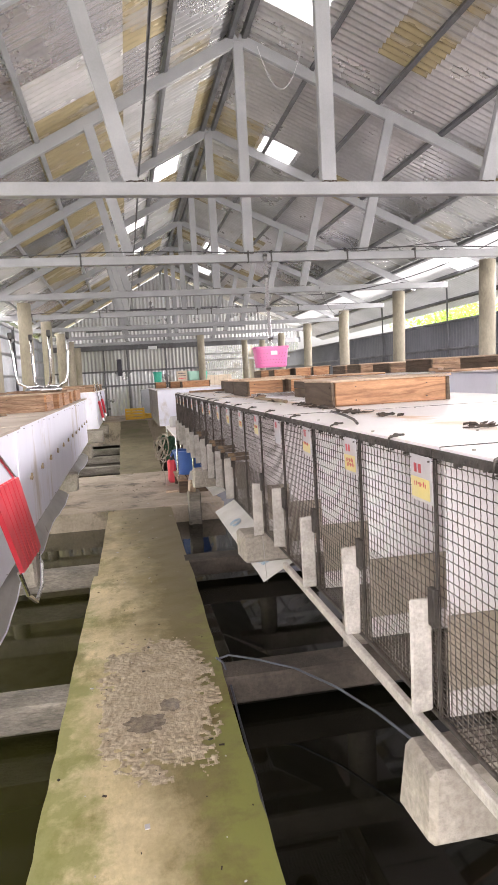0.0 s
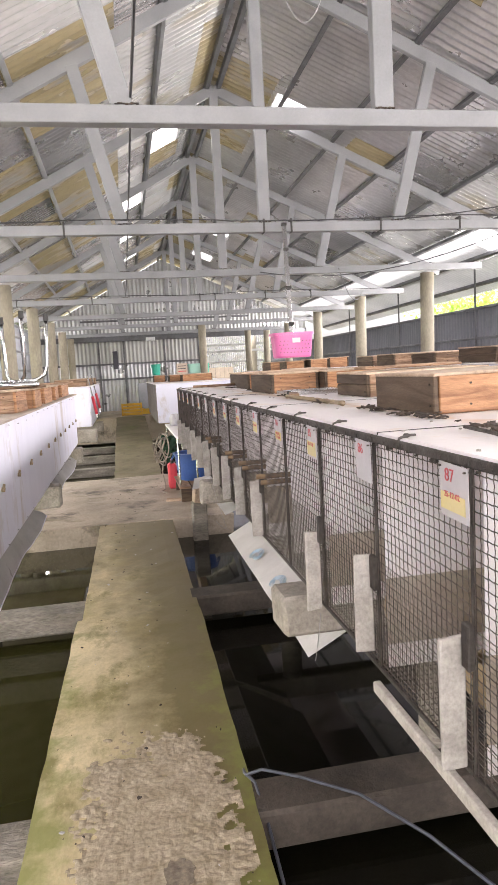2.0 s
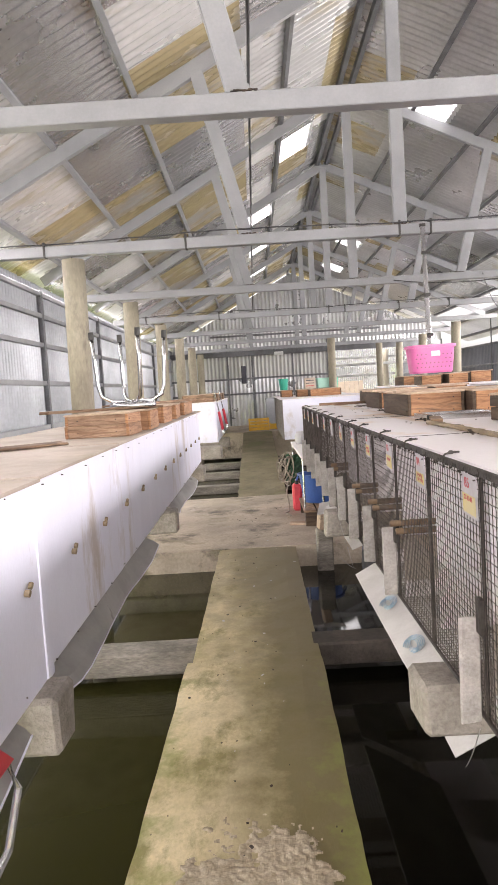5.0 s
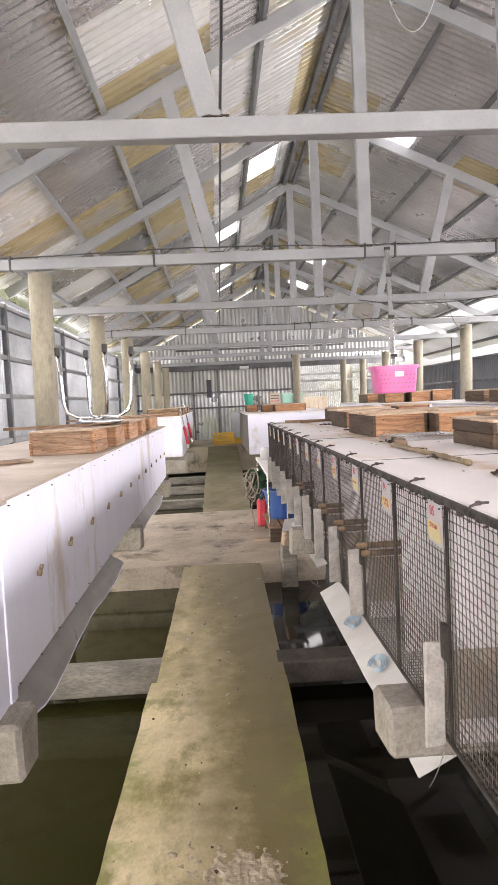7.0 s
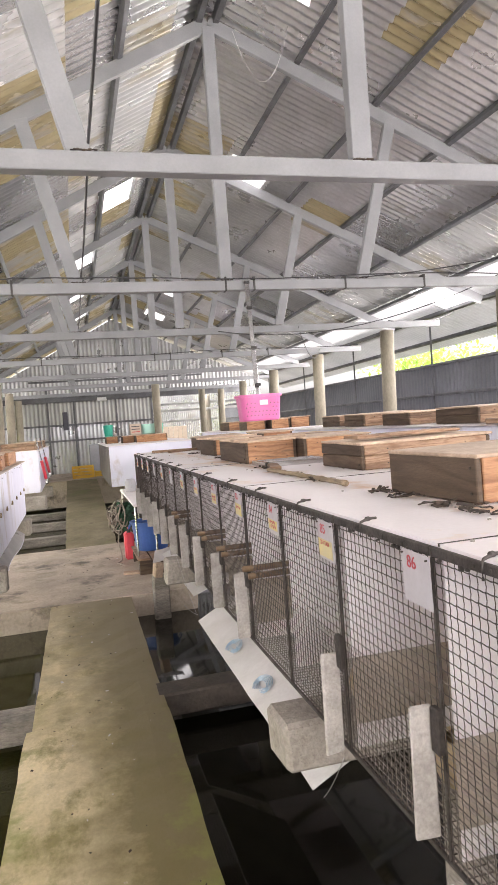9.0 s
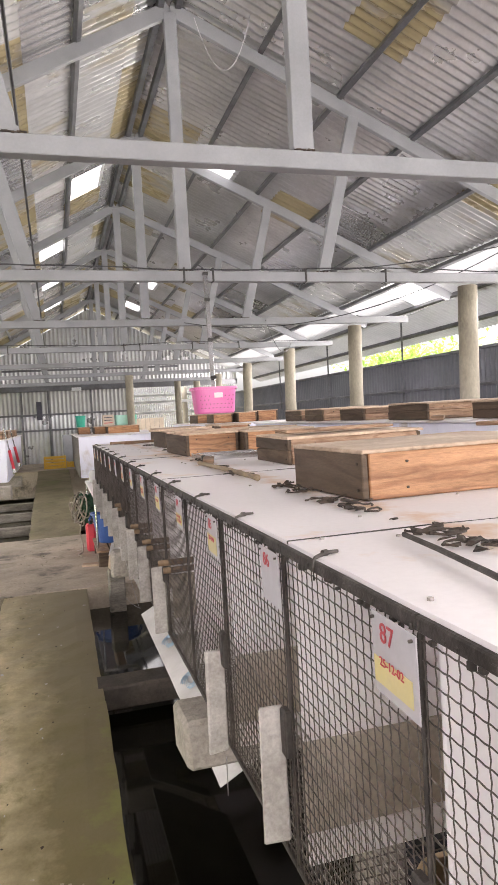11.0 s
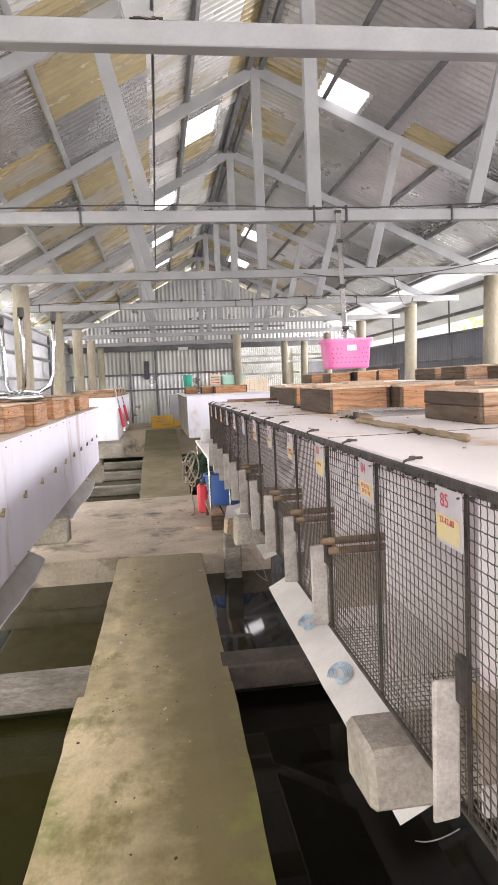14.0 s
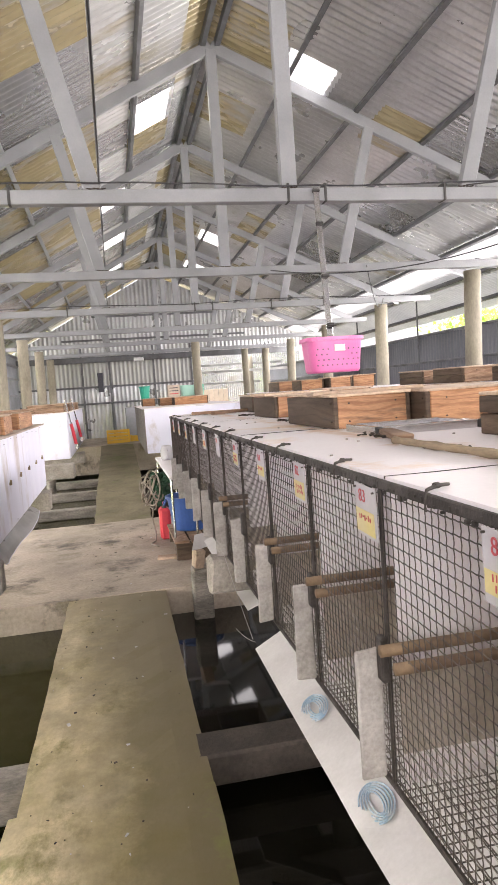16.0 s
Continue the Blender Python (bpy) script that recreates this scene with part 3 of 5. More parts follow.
for z, x0, x1, h in ((1.36, X_L, 2.5, 0.05), (1.79, X_L, 2.5, 0.05), (2.50, X_L, X_R, 0.15), (3.0, -0.8, 4.0, 0.05), (3.6, 0.0, 3.2, 0.05)):
    b = bmesh.new()
    box(b, ((x0 + x1) / 2, Y_1 - 0.06, z), (x1 - x0, 0.05, h), 0.004)
    part("rail", b, M_purlin, wall_far, "dark steel rail")
for x in (-0.35, 0.35, 1.5, 2.5):
    b = bmesh.new()
    box(b, (x, Y_1 - 0.04, 1.6), (0.05, 0.055, 2.4), 0.004)
    part("stud", b, M_purlin, wall_far, "dark steel stud")
b = bmesh.new()
corrugated(b, 27.0, "y", 0.5, 7.5, -0.3, 2.9)
tagged(put(b, "wall_beyond", M_zinc), "pale ribbed wall of the yard beyond", "wall", kind="structure")

for z, y, x0, x1 in ((2.02, 21.0, 2.6, 5.6), (2.27, 22.5, 2.6, 5.6), (1.72, 23.0, 2.6, 5.0)):
    b = bmesh.new()
    box(b, ((x0 + x1) / 2, y, z), (x1 - x0, 0.06, 0.07), 0.004)
    tagged(put(b, "yard_rail", M_pale), "pale painted rail in the yard beyond", "rail", kind="structure")
b = bmesh.new()
for k in range(9):
    box(b, (2.75 + 0.16 * k, 24.0, 0.4), (0.15, 0.03, 2.3), 0.004)
tagged(put(b, "yard_screen", M_carton), "tan boarded screen in the yard beyond", "screen", kind="structure")

# fence on the open side
X_F = X_R + 0.1
b = bmesh.new()
corrugated(b, X_F, "x", Y_0, 26, -0.4, 2.19, pitch=0.1)
fence = tagged(put(b, "fence", M_fence), "grey weathered ribbed metal fence below the open eave", "fence", kind="structure")
for z in (1.2, 1.72, 2.19):
    b = bmesh.new()
    box(b, (X_F - 0.03, 11.5, z), (0.035, 29, 0.04), 0.003)
    part("rail", b, M_purlin, fence, "dark rail")
for i in range(10):
    y = 10.52 + 2.95 * (i - 4)
    b = bmesh.new()
    box(b, (X_F - 0.045, y, 1.15), (0.024, 0.024, 3.35), 0.003)
    part("post", b, M_purlin, fence, "thin dark steel post")

# ---- roof ----
HOLES = {("l", 1): ((9.55, 10.35),), ("l", 2): ((12.1, 12.7), (14.3, 15.1), (16.7, 17.5)), ("r", 0): ((5.42, 5.88),), ("r", 1): ((8.48, 9.16), (14.8, 15.45), (17.5, 18.1)), ("r", 6): ((9.0, 9.9),)}
ROWS_L = (RIDGE, 1.28, 0.84, 0.42, -0.42, -1.07, -2.15)
ROWS_R = (RIDGE, 2.2, 2.68, 3.2, 3.69, 4.45, 5.1, 5.8, 6.55)


def roof_side(name, side, xs, label, seed):
    rnd = random.Random(seed)
    b = bmesh.new()
    for r, (xa, xb) in enumerate(zip(xs, xs[1:])):
        lift = -0.006 * (r % 2)
        cuts = sorted({Y_0, Y_1 + 0.3, *[v for h in HOLES.get((side, r), ()) for v in h], *[Y_0 + 0.8 * k + 0.4 * (r % 2) for k in range(1, 29)]})
        for ya, yb in zip(cuts, cuts[1:]):
            glazed = any(h[0] - 0.01 <= ya and yb <= h[1] + 0.01 for h in HOLES.get((side, r), ()))
            u = 0.5 + 0.9 * noise.noise((0.9 * ya + 3 * r, 1.7 * r, seed)) + rnd.uniform(-0.2, 0.2)
            if side == "l":
                mi = 2 if u < 0.5 else 3 if u < 0.58 else 0
                if r in (3, 4):
                    mi = 3 if u < 0.6 else 0 if u < 0.8 else 2
            else:
                mi = (4 if r >= 6 else 2 if u < 0.8 else 3) if r >= 5 else (3 if u < 0.3 and r in (0, 2, 3, 4) else 1)
                if r == 4 and u < 0.3:
                    mi = 0
            mi = 5 if glazed else mi
            k = max(2, int((yb - ya) / 0.092 * 8))
            prev = None
            for i in range(k + 1):
                y = ya + (yb - ya) * i / k
                w = 0.0125 * math.sin(2 * math.pi * y / 0.092) + lift
                cur = [b.verts.new((x, y, roof_z(x, y) + 0.03 + w)) for x in (xa, xb + (0.05 if xb > xa else -0.05))]
                if prev:
                    f = b.faces.new((prev[0], cur[0], cur[1], prev[1]))
                    f.material_index, f.smooth = mi, True
                prev = cur
    return tagged(put(b, name, (M_zinc, M_zincdark, M_clear, M_yellow, M_lite, M_skylight)), label, "roof", kind="structure")


roof_side("ceiling_left", "l", ROWS_L, "ribbed roof sheets, galvanised, milky and yellowed, with skylight gaps", 11)
roof_side("ceiling_right", "r", ROWS_R, "dull ribbed zinc roof sheets, milky towards the eave", 12)

for x in (0.83, -0.42, -1.07, -1.75, 2.31, 3.0, 3.69, 4.45, 5.16, 5.7, 6.3):
    b = bmesh.new()
    for ya, yb in ((Y_0, 6.4), (6.4, Y_1)):
        p, q = Vector((x, ya, roof_z(x, ya) - 0.02)), Vector((x, yb, roof_z(x, yb) - 0.02))
        d = q - p
        turn = d.to_track_quat("Y", "Z").to_matrix().to_4x4() @ pose(0, 0, 0, 0, (-1 if x < RIDGE else 1) * 25)
        box(b, (p + q) / 2, (0.045, d.length, 0.06), 0.004, turn)
    tagged(put(b, "purlin", M_paint if x < 0.5 else M_purlin), "grey painted purlin under the roof sheets" if x < 0.5 else "dark steel purlin under the roof sheets", "purlin", kind="structure")
b = bmesh.new()
for dx in (-0.07, 0.07):
    for ya, yb in ((Y_0, 6.4), (6.4, Y_1)):
        p, q = Vector((RIDGE + dx, ya, roof_z(RIDGE + dx, ya) - 0.03)), Vector((RIDGE + dx, yb, roof_z(RIDGE + dx, yb) - 0.03))
        box(b, (p + q) / 2, (0.05, (q - p).length, 0.08), 0.004, (q - p).to_track_quat("Y", "Z").to_matrix().to_4x4())
tagged(put(b, "ridge_beam", M_purlin), "pair of dark ridge purlins", "purlin", kind="structure")


def truss(y, king=RIDGE):
    f = fall(y)
    t = thing("roof_truss", (0, y, 2.63 - f), "grey painted timber roof truss with king post and struts", "truss", "roof trusses")
    z0 = 2.63

    def m(name, a, b_, w, h):
        b = bmesh.new()
        beam_between(b, (a[0], 0, a[1] - z0), (b_[0], 0, b_[1] - z0), w, h)
        part(name, b, M_paint, t)

    m("bottom_chord", (-1.7, 2.632), (4.95, 2.632), 0.07, 0.082)
    ap = APEX - 0.1
    m("rafter", (-1.97, ap - SL * (RIDGE + 1.97)), (RIDGE, ap), 0.05, 0.11)
    m("rafter", (RIDGE, ap), (5.6, ap - SR * (5.6 - RIDGE)), 0.05, 0.11)
    m("king_post", (king, 2.68), (king, ap - 0.03 - SR * abs(king - RIDGE)), 0.06, 0.1)
    m("strut", (0.37, 2.67), (0.06, ap - SL * (RIDGE - 0.06) - 0.03), 0.055, 0.1)
    for x, w in ((king, 0.1), (0.39, 0.11), (2.75, 0.11)):
        b = bmesh.new()
        for k in range(9):
            box(b, (x - w / 2 + w * (k + 0.5) / 9, -0.034, 2.675 - z0 + 0.002 * math.sin(5 * k + y)), (w / 8, 0.012, 0.006 + 0.003 * math.sin(9 * k + y)), 0.0015)
        part("weld_seam", b, M_rust, t, "rusty weld seam")
    m("strut", (2.77, 2.67), (3.12, ap - SR * (3.12 - RIDGE) - 0.03), 0.055, 0.1)
    return t


for y in TRUSS:
    truss(y, 1.64 if y == 4.03 else RIDGE)


def column(x, y, top, seed, lean=0.0):
    rnd = random.Random(seed)
    b = bmesh.new()
    n = 20
    pts = [(math.sin(radians(lean)) * (z - top), 0, z) for z in np.linspace(-0.5, top, 9)]
    tube(b, pts, [0.088 + rnd.uniform(-0.002, 0.002) for _ in pts], n)
    ob = put(b, "concrete_column", M_post, loc=(x, y, 0), smooth=True)
    return tagged(ob, "stained round concrete column carrying the truss", "column", "concrete columns")


for i, y in enumerate(TRUSS):
    column(-0.99, y, 2.56 - fall(y), 40 + i, 0.6)
    column(4.2, y, 2.56 - fall(y), 60 + i, 1.2)
for x, y in ((2.12, 16.0), (3.75, 19.0), (4.6, 22.5)):
    column(x, y, 2.5, 90 + int(x * 10))

# grassy bank outside the low opening under the ribbed wall
b = bmesh.new()
sheet(b, [[(x, y, -0.55 + 0.24 * (-2.3 - x) + 0.06 * noise.noise((x, y, 3.0))) for x in np.linspace(-9.0, -2.3, 16)] for y in np.linspace(-6, 28, 60)])
tagged(put(b, "grass_bank", M_grass, smooth=True), "sunlit yellow-green grass bank outside the shed", "grass", kind="structure")
rnd = random.Random(91)
b = bmesh.new()
for i in range(5000):
    x, y = -2.3 - abs(rnd.gauss(0, 0.9)), rnd.uniform(-2, 20)
    z = -0.55 + 0.24 * (-2.3 - x)
    a, h = rnd.uniform(0, 6.28), rnd.uniform(0.15, 0.42)
    s = Vector((math.cos(a), math.sin(a), 0))
    vs = [b.verts.new(v) for v in (Vector((x, y, z)) - 0.008 * s, Vector((x, y, z)) + 0.008 * s, Vector((x + rnd.uniform(-0.1, 0.1), y + rnd.uniform(-0.1, 0.1), z + h)))]
    b.faces.new(vs)
tagged(put(b, "tall_grass", M_leaf), "tall yellow-green grass outside the shed", "grass", kind="stuff")

# ---- wire cages beside the walkway ----
FACE, CAGE_Z, CAGE_W, CAGE_H = 0.815, 0.745, 0.4215, 0.525
STEP = 0.02007


def wire_front(rows, cols, x=0.0, r=0.00095, crimp=0.0019):
    b = bmesh.new()
    for i in range(cols):
        y = STEP * (i + 0.5)
        tube(b, [(x - r, y + crimp * (0.5 if k % 2 else -0.5), STEP * k / 2) for k in range(2 * rows + 1)], r, 4, False)
    for k in range(rows):
        z = STEP * (k + 0.5)
        tube(b, [(x + r, STEP * j / 2, z + 0.3 * crimp * (1 if j % 2 else -1)) for j in range(2 * cols + 1)], 1.2 * r, 4, False)
    return b


def words(name, text, size, material, parent, m):
    cu = bpy.data.curves.new(name, "FONT")
    cu.body, cu.size, cu.extrude, cu.align_x, cu.align_y = text, size, 0.0004, "CENTER", "CENTER"
    tmp = bpy.data.objects.new(name, cu)
    scene.collection.objects.link(tmp)
    me = bpy.data.meshes.new_from_object(tmp)
    bpy.data.objects.remove(tmp)
    me.materials.clear()
    me.materials.append(material)
    ob = new(name, me)
    ob.parent = parent
    ob.matrix_basis = m
    return ob


def mesh_of(bm, name, material, smooth=False):
    ob = put(bm, name, material, smooth=smooth)
    me = ob.data
    bpy.data.objects.remove(ob)
    return me


def shared(name, me, parent, loc=(0, 0, 0), label=""):
    ob = new(name, me)
    ob.parent = parent
    ob.location = loc
    return tagged(ob, label)


def simple(c, s, bev=0.002):
    return box(bmesh.new(), c, s, bev)


COLS = 21
me_front = mesh_of(wire_front(26, COLS), "front_mesh", M_wire)
me_inner = mesh_of(wire_front(12, COLS, 0.012, 0.0007, 0.0015), "lower_mesh", M_wirelt)
b = bmesh.new()
for i in range(21):
    tube(b, [(0.0, STEP * (i + 0.5), 0), (0.5, STEP * (i + 0.5), 0)], 0.0015, 3, False)
for i in range(26):
    tube(b, [(0.0192 * (i + 0.5), 0, 0.001), (0.0192 * (i + 0.5), STEP * COLS, 0.001)], 0.0015, 3, False)
me_floor = mesh_of(b, "floor_mesh", M_wire)
me_post = mesh_of(simple((0.002, 0, 0.255), (0.008, 0.007, 0.53)), "frame_post", M_wiredark)
b = simple((0.0, CAGE_W / 2, 0.529), (0.009, CAGE_W, 0.017), 0.002)
rnd = random.Random(3)
for i in range(COLS):
    box(b, (-0.003, STEP * (i + 0.5) + rnd.uniform(-0.004, 0.004), 0.522 + rnd.uniform(-0.005, 0.007)), (0.007, rnd.uniform(0.003, 0.008), rnd.uniform(0.003, 0.009)), 0.001)
me_rail = mesh_of(b, "top_rail", M_wiredark)
me_lowrail = mesh_of(simple((0.0, CAGE_W / 2, -0.004), (0.009, CAGE_W, 0.009)), "bottom_rail", M_wiredark)
me_up = mesh_of(simple((0.28, 0, 0.364), (0.53, 0.007, 0.308)), "partition", M_inner)
me_low = mesh_of(simple((0.28, 0, 0.132), (0.53, 0.009, 0.152)), "lower_partition", M_soil)
me_lowwhite = mesh_of(simple((0.28, 0, 0.125), (0.53, 0.007, 0.166)), "lower_partition", M_inner)
me_kick = mesh_of(simple((0.28, 0, 0.027), (0.53, 0.006, 0.054)), "kick_board", M_inner)
me_back = mesh_of(simple((0.55, CAGE_W / 2, 0.364), (0.007, CAGE_W, 0.308)), "back_board", M_inner)
me_backlow = mesh_of(simple((0.55, CAGE_W / 2, 0.104), (0.009, CAGE_W, 0.208)), "lower_back_board", M_soil)
stub_meshes = []
for i in range(4):
    rnd = random.Random(70 + i)
    stub_meshes.append(mesh_of(box(bmesh.new(), (-0.025, -0.004, 0.135), (0.046, 0.012, 0.235), 0.003, jitter=0.004, rnd=rnd), "divider_board", M_paleconc))
me_clamp = mesh_of(simple((-0.006, 0.006, 0.222), (0.014, 0.026, 0.08), 0.003), "clamp_block", M_wiredark)
b = bmesh.new()
tube(b, [(-0.004, 0.19, 0.543), (0.01, 0.193, 0.5465), (0.022, 0.196, 0.5475), (0.036, 0.2, 0.547)], [0.0026, 0.0032, 0.003, 0.0026], 7)
tube(b, [(0.01, 0.194, 0.5475), (0.018, 0.196, 0.5475)], 0.0048, 7)
tube(b, [(-0.004, 0.19, 0.543), (-0.007, 0.189, 0.53), (-0.006, 0.19, 0.512)], 0.0022, 6)
me_clip = mesh_of(b, "wire_clip", M_wiredark)
me_card = mesh_of(box(bmesh.new(), (0, 0, 0), (0.0018, 0.096, 0.094), 0.0006), "label_card", M_card)
me_notep = mesh_of(box(bmesh.new(), (0, 0, 0), (0.0012, 0.082, 0.042), 0.0004), "yellow_note", M_note)
me_notel = mesh_of(box(bmesh.new(), (0, 0, 0), (0.0012, 0.082, 0.03), 0.0004), "yellow_note", M_note)
me_pin = mesh_of(tube(bmesh.new(), [(-0.004, 0, 0), (0.004, 0, 0)], 0.0018, 6), "pin", M_wire)
me_bar = mesh_of(box(bmesh.new(), (0, 0, 0), (0.0008, 0.011, 0.018), 0), "number_bar", M_red)
b = bmesh.new()
for k, (w, h) in enumerate(((0.004, 0.009), (0.003, 0.009), (0.006, 0.003), (0.007, 0.009), (0.004, 0.003), (0.006, 0.01), (0.005, 0.008))):
    box(b, (0, 0.024 - 0.008 * k, 0.001 * (k % 3 - 1)), (0.0008, 0.55 * w, h), 0)
me_line = mesh_of(b, "date_bar", M_red)
TEXT = Matrix(((0, 0, -1, 0), (-1, 0, 0, 0), (0, 1, 0, 0), (0, 0, 0, 1)))
NUMBERS = {87: ("87", "25-12-02"), 86: ("86", None), 85: ("85", "27-12-03"), 84: ("84", ""), 83: ("83", ""), 82: ("82", "")}


def pot(parent, x, y):
    b = bmesh.new()
    prof = [(0.05, 0.004), (0.062, 0.03), (0.066, 0.06), (0.058, 0.085), (0.045, 0.095), (0.04, 0.09)]
    ring = [[b.verts.new((x + r * math.cos(a), y + r * math.sin(a), z)) for a in [2 * math.pi * k / 18 for k in range(18)]] for r, z in prof]
    for p, q in zip(ring, ring[1:]):
        for k in range(18):
            b.faces.new((p[k], p[(k + 1) % 18], q[(k + 1) % 18], q[k]))
    b.faces.new(ring[0][::-1])
    part("feed_pot", b, M_clay, parent, "rounded tan feed pot", smooth=True)


def cage(n):
    rnd = random.Random(1000 + n)
    y = 1.752 + (87 - n) * CAGE_W
    note = n not in (86, 79, 77)
    c = thing("wire_cage", (FACE, y, CAGE_Z), "wire mesh cage with white partitions and a numbered card" if not note else "wire mesh cage with white partitions, numbered card and yellow note", "cage", "cages beside the walkway")
    shared("front_mesh", me_front, c, label="crimped rusty wire mesh")
    shared("lower_mesh", me_inner, c)
    shared("floor_mesh", me_floor, c)
    shared("frame_post", me_post, c)
    shared("top_rail", me_rail, c)
    shared("bottom_rail", me_lowrail, c)
    shared("partition", me_up, c, (0, CAGE_W - 0.012, 0), "white plastic partition")
    shared("lower_partition", me_lowwhite if n in (85, 79) else me_low, c, (0, CAGE_W - 0.012, 0), "white lower partition" if n in (85, 79) else "brown soiled lower partition")
    if n not in (85, 79):
        shared("kick_board", me_kick, c, (0, CAGE_W - 0.012, 0), "white strip under the soiled board")
    shared("back_board", me_back, c)
    shared("lower_back_board", me_backlow, c)
    if n != 84:
        shared("divider_board", stub_meshes[n % 4], c, (0, 0.03, {86: 0.004, 85: -0.04}.get(n, -0.016) + rnd.uniform(-0.006, 0.006)), "pale fibre cement divider end")
        shared("clamp_block", me_clamp, c)
    shared("wire_clip", me_clip, c, (0, rnd.uniform(-0.05, 0.1), 0), "dark rusted tie bolt")
    card = shared("label_card", me_card, c, (-0.011, 0.034, 0.476), "white number card")
    card.rotation_euler = (radians(rnd.uniform(-3, 3)), radians(-2), 0)
    for s in (-1, 1):
        shared("pin", me_pin, card, (-0.001, 0.041 * s, 0.04))
    num, date = NUMBERS.get(n, (None, ""))
    if num:
        words("number", num, 0.032, M_red, card, Matrix.Translation((-0.0018, 0.012, 0.026)) @ TEXT)
    else:
        for s in (-1, 1):
            shared("number_bar", me_bar, card, (-0.002, 0.012 + 0.01 * s, 0.021))
    if note:
        shared("yellow_note", me_notep if n % 3 else me_notel, card, (-0.0022, 0.002, -0.0185), "yellow paper note")
        if date:
            words("date", date, 0.0145, M_red, card, Matrix.Translation((-0.0036, 0.002, -0.006)) @ TEXT)
        else:
            shared("date_bar", me_line, card, (-0.0036, 0.0, -0.010))
            if n % 2 == 0:
                shared("date_bar", me_line, card, (-0.0036, -0.006, -0.022))
    if n in (84, 83, 82, 80):
        for k in range(2):
            b = bmesh.new()
            tube(b, [(-0.035 + 0.012 * k, CAGE_W - 0.055 - 0.03 * k, 0.262 - 0.02 * k), (0.5, CAGE_W - 0.05 - 0.03 * k, 0.262 - 0.02 * k)], 0.0105, 8)
            part("perch", b, M_perch, c, "brown wooden perch", smooth=True)
    if n in (87, 86, 85, 82):
        pot(c, 0.16, 0.2)
    return c


for n in range(95, 73, -1):
    cage(n)

# roof boards over the cages, laid end to end with dark end edges
for i in range(8):
    rnd = random.Random(200 + i)
    y0 = 2.155 - 3 * 1.2645 + i * 1.2645
    y1 = min(y0 + 1.2645, 7.63)
    if y1 - y0 < 0.1:
        continue
    nx, ny, curl = 14, 22, rnd.uniform(0.7, 1.3)
    rows = []
    for j in range(ny + 1):
        f = j / ny
        row = []
        for k in range(nx + 1):
            g = k / nx
            x, y = 0.818 + 1.237 * g, y0 + (y1 - y0 - 0.004) * f
            if k == 0:
                x += 0.0035 * noise.noise((y * 9, i, 0.0)) + 0.002 * noise.noise((y * 31, i, 4.0))
            if j in (0, ny):
                y += 0.012 * noise.noise((x * 5, i, 7.0))
            z = 1.2880 + 0.004 * curl * max(0.0, noise.noise((x * 2.6, i * 5.0, 1.0)) + 0.25) * math.exp(-9 * f) + 0.0025 * noise.noise((x * 3, y * 3, 2.0)) * min(1.0, 6 * g)
            row.append((x, y, z))
        rows.append(row)
    b = bmesh.new()
    sheet(b, rows, 0.006)
    b.normal_update()
    for f in b.faces:
        f.material_index = 1 if f.normal.z < -0.5 else 2 if abs(f.normal.y) > 0.7 else 0
    tagged(put(b, "cage_roof_board", (M_toprust, M_under, M_wiredark)), "white plastic roof board with rust stains over the cages", "board", "roof boards")
# screw heads on the boards
b = bmesh.new()
rnd = random.Random(9)
for i in range(60):
    x, y = rnd.choice((0.85, 1.02, 1.3)) + rnd.uniform(-0.04, 0.04), rnd.uniform(-1.2, 7.5)
    tube(b, [(x, y, 1.285), (x, y, 1.2912)], 0.0042, 6)
tagged(put(b, "board_screws", M_wirelt), "small bare metal nuts on the white cage roof", "screws", kind="stuff")

# back row of cages behind the first, with a raised pale top
def bank(name, xf, xb, y0, y1, z0, z1, mats, label, n_boards, seed, lip=0.03, front=None):
    rnd = random.Random(seed)
    t = thing(name, ((xf + xb) / 2, (y0 + y1) / 2, z0), label, "cage bank")
    ox, oy, oz = (xf + xb) / 2, (y0 + y1) / 2, z0
    s = 1 if xb > xf else -1
    L = (y1 - y0) / n_boards
    for i in range(n_boards):
        yc = y0 + L * (i + 0.5)
        part("front_board", box(bmesh.new(), (xf + s * 0.006 - ox, yc - oy, (z1 - z0) / 2), (0.011, L - 0.004, z1 - z0 - 0.004), 0.002, jitter=0.0015, rnd=rnd), front or mats[0], t)
        part("top_board", box(bmesh.new(), ((xf + xb) / 2 - s * lip / 2 - ox, yc - oy, z1 - z0 + 0.007), (abs(xb - xf) + lip, L - 0.006, 0.012), 0.003, jitter=0.002, rnd=rnd), mats[1], t)
    for yy in (y0 + 0.006, y1 - 0.006):
        part("end_board", box(bmesh.new(), (0, yy - oy, (z1 - z0) / 2), (abs(xb - xf) - 0.03, 0.011, z1 - z0 - 0.006), 0.002), mats[0], t)
    part("back_board", box(bmesh.new(), (xb - s * 0.006 - ox, 0, (z1 - z0) / 2), (0.011, y1 - y0, z1 - z0 - 0.006), 0.002), mats[0], t)
    part("floor_board", box(bmesh.new(), (0, 0, 0.004), (abs(xb - xf) - 0.04, y1 - y0 - 0.04, 0.008), 0.002), M_soil, t)
    return t


bank("back_cage_bank", 2.62, 3.75, -1.5, 8.2, 0.662, 1.385, (M_board, M_top), "second row of white boarded cages behind the first", 8, 31)

bank("back_cage_bank", 2.45, 3.4, 9.0, 12.6, 0.68, 1.385, (M_board, M_top), "white boarded cages at the end of the second row", 3, 36)

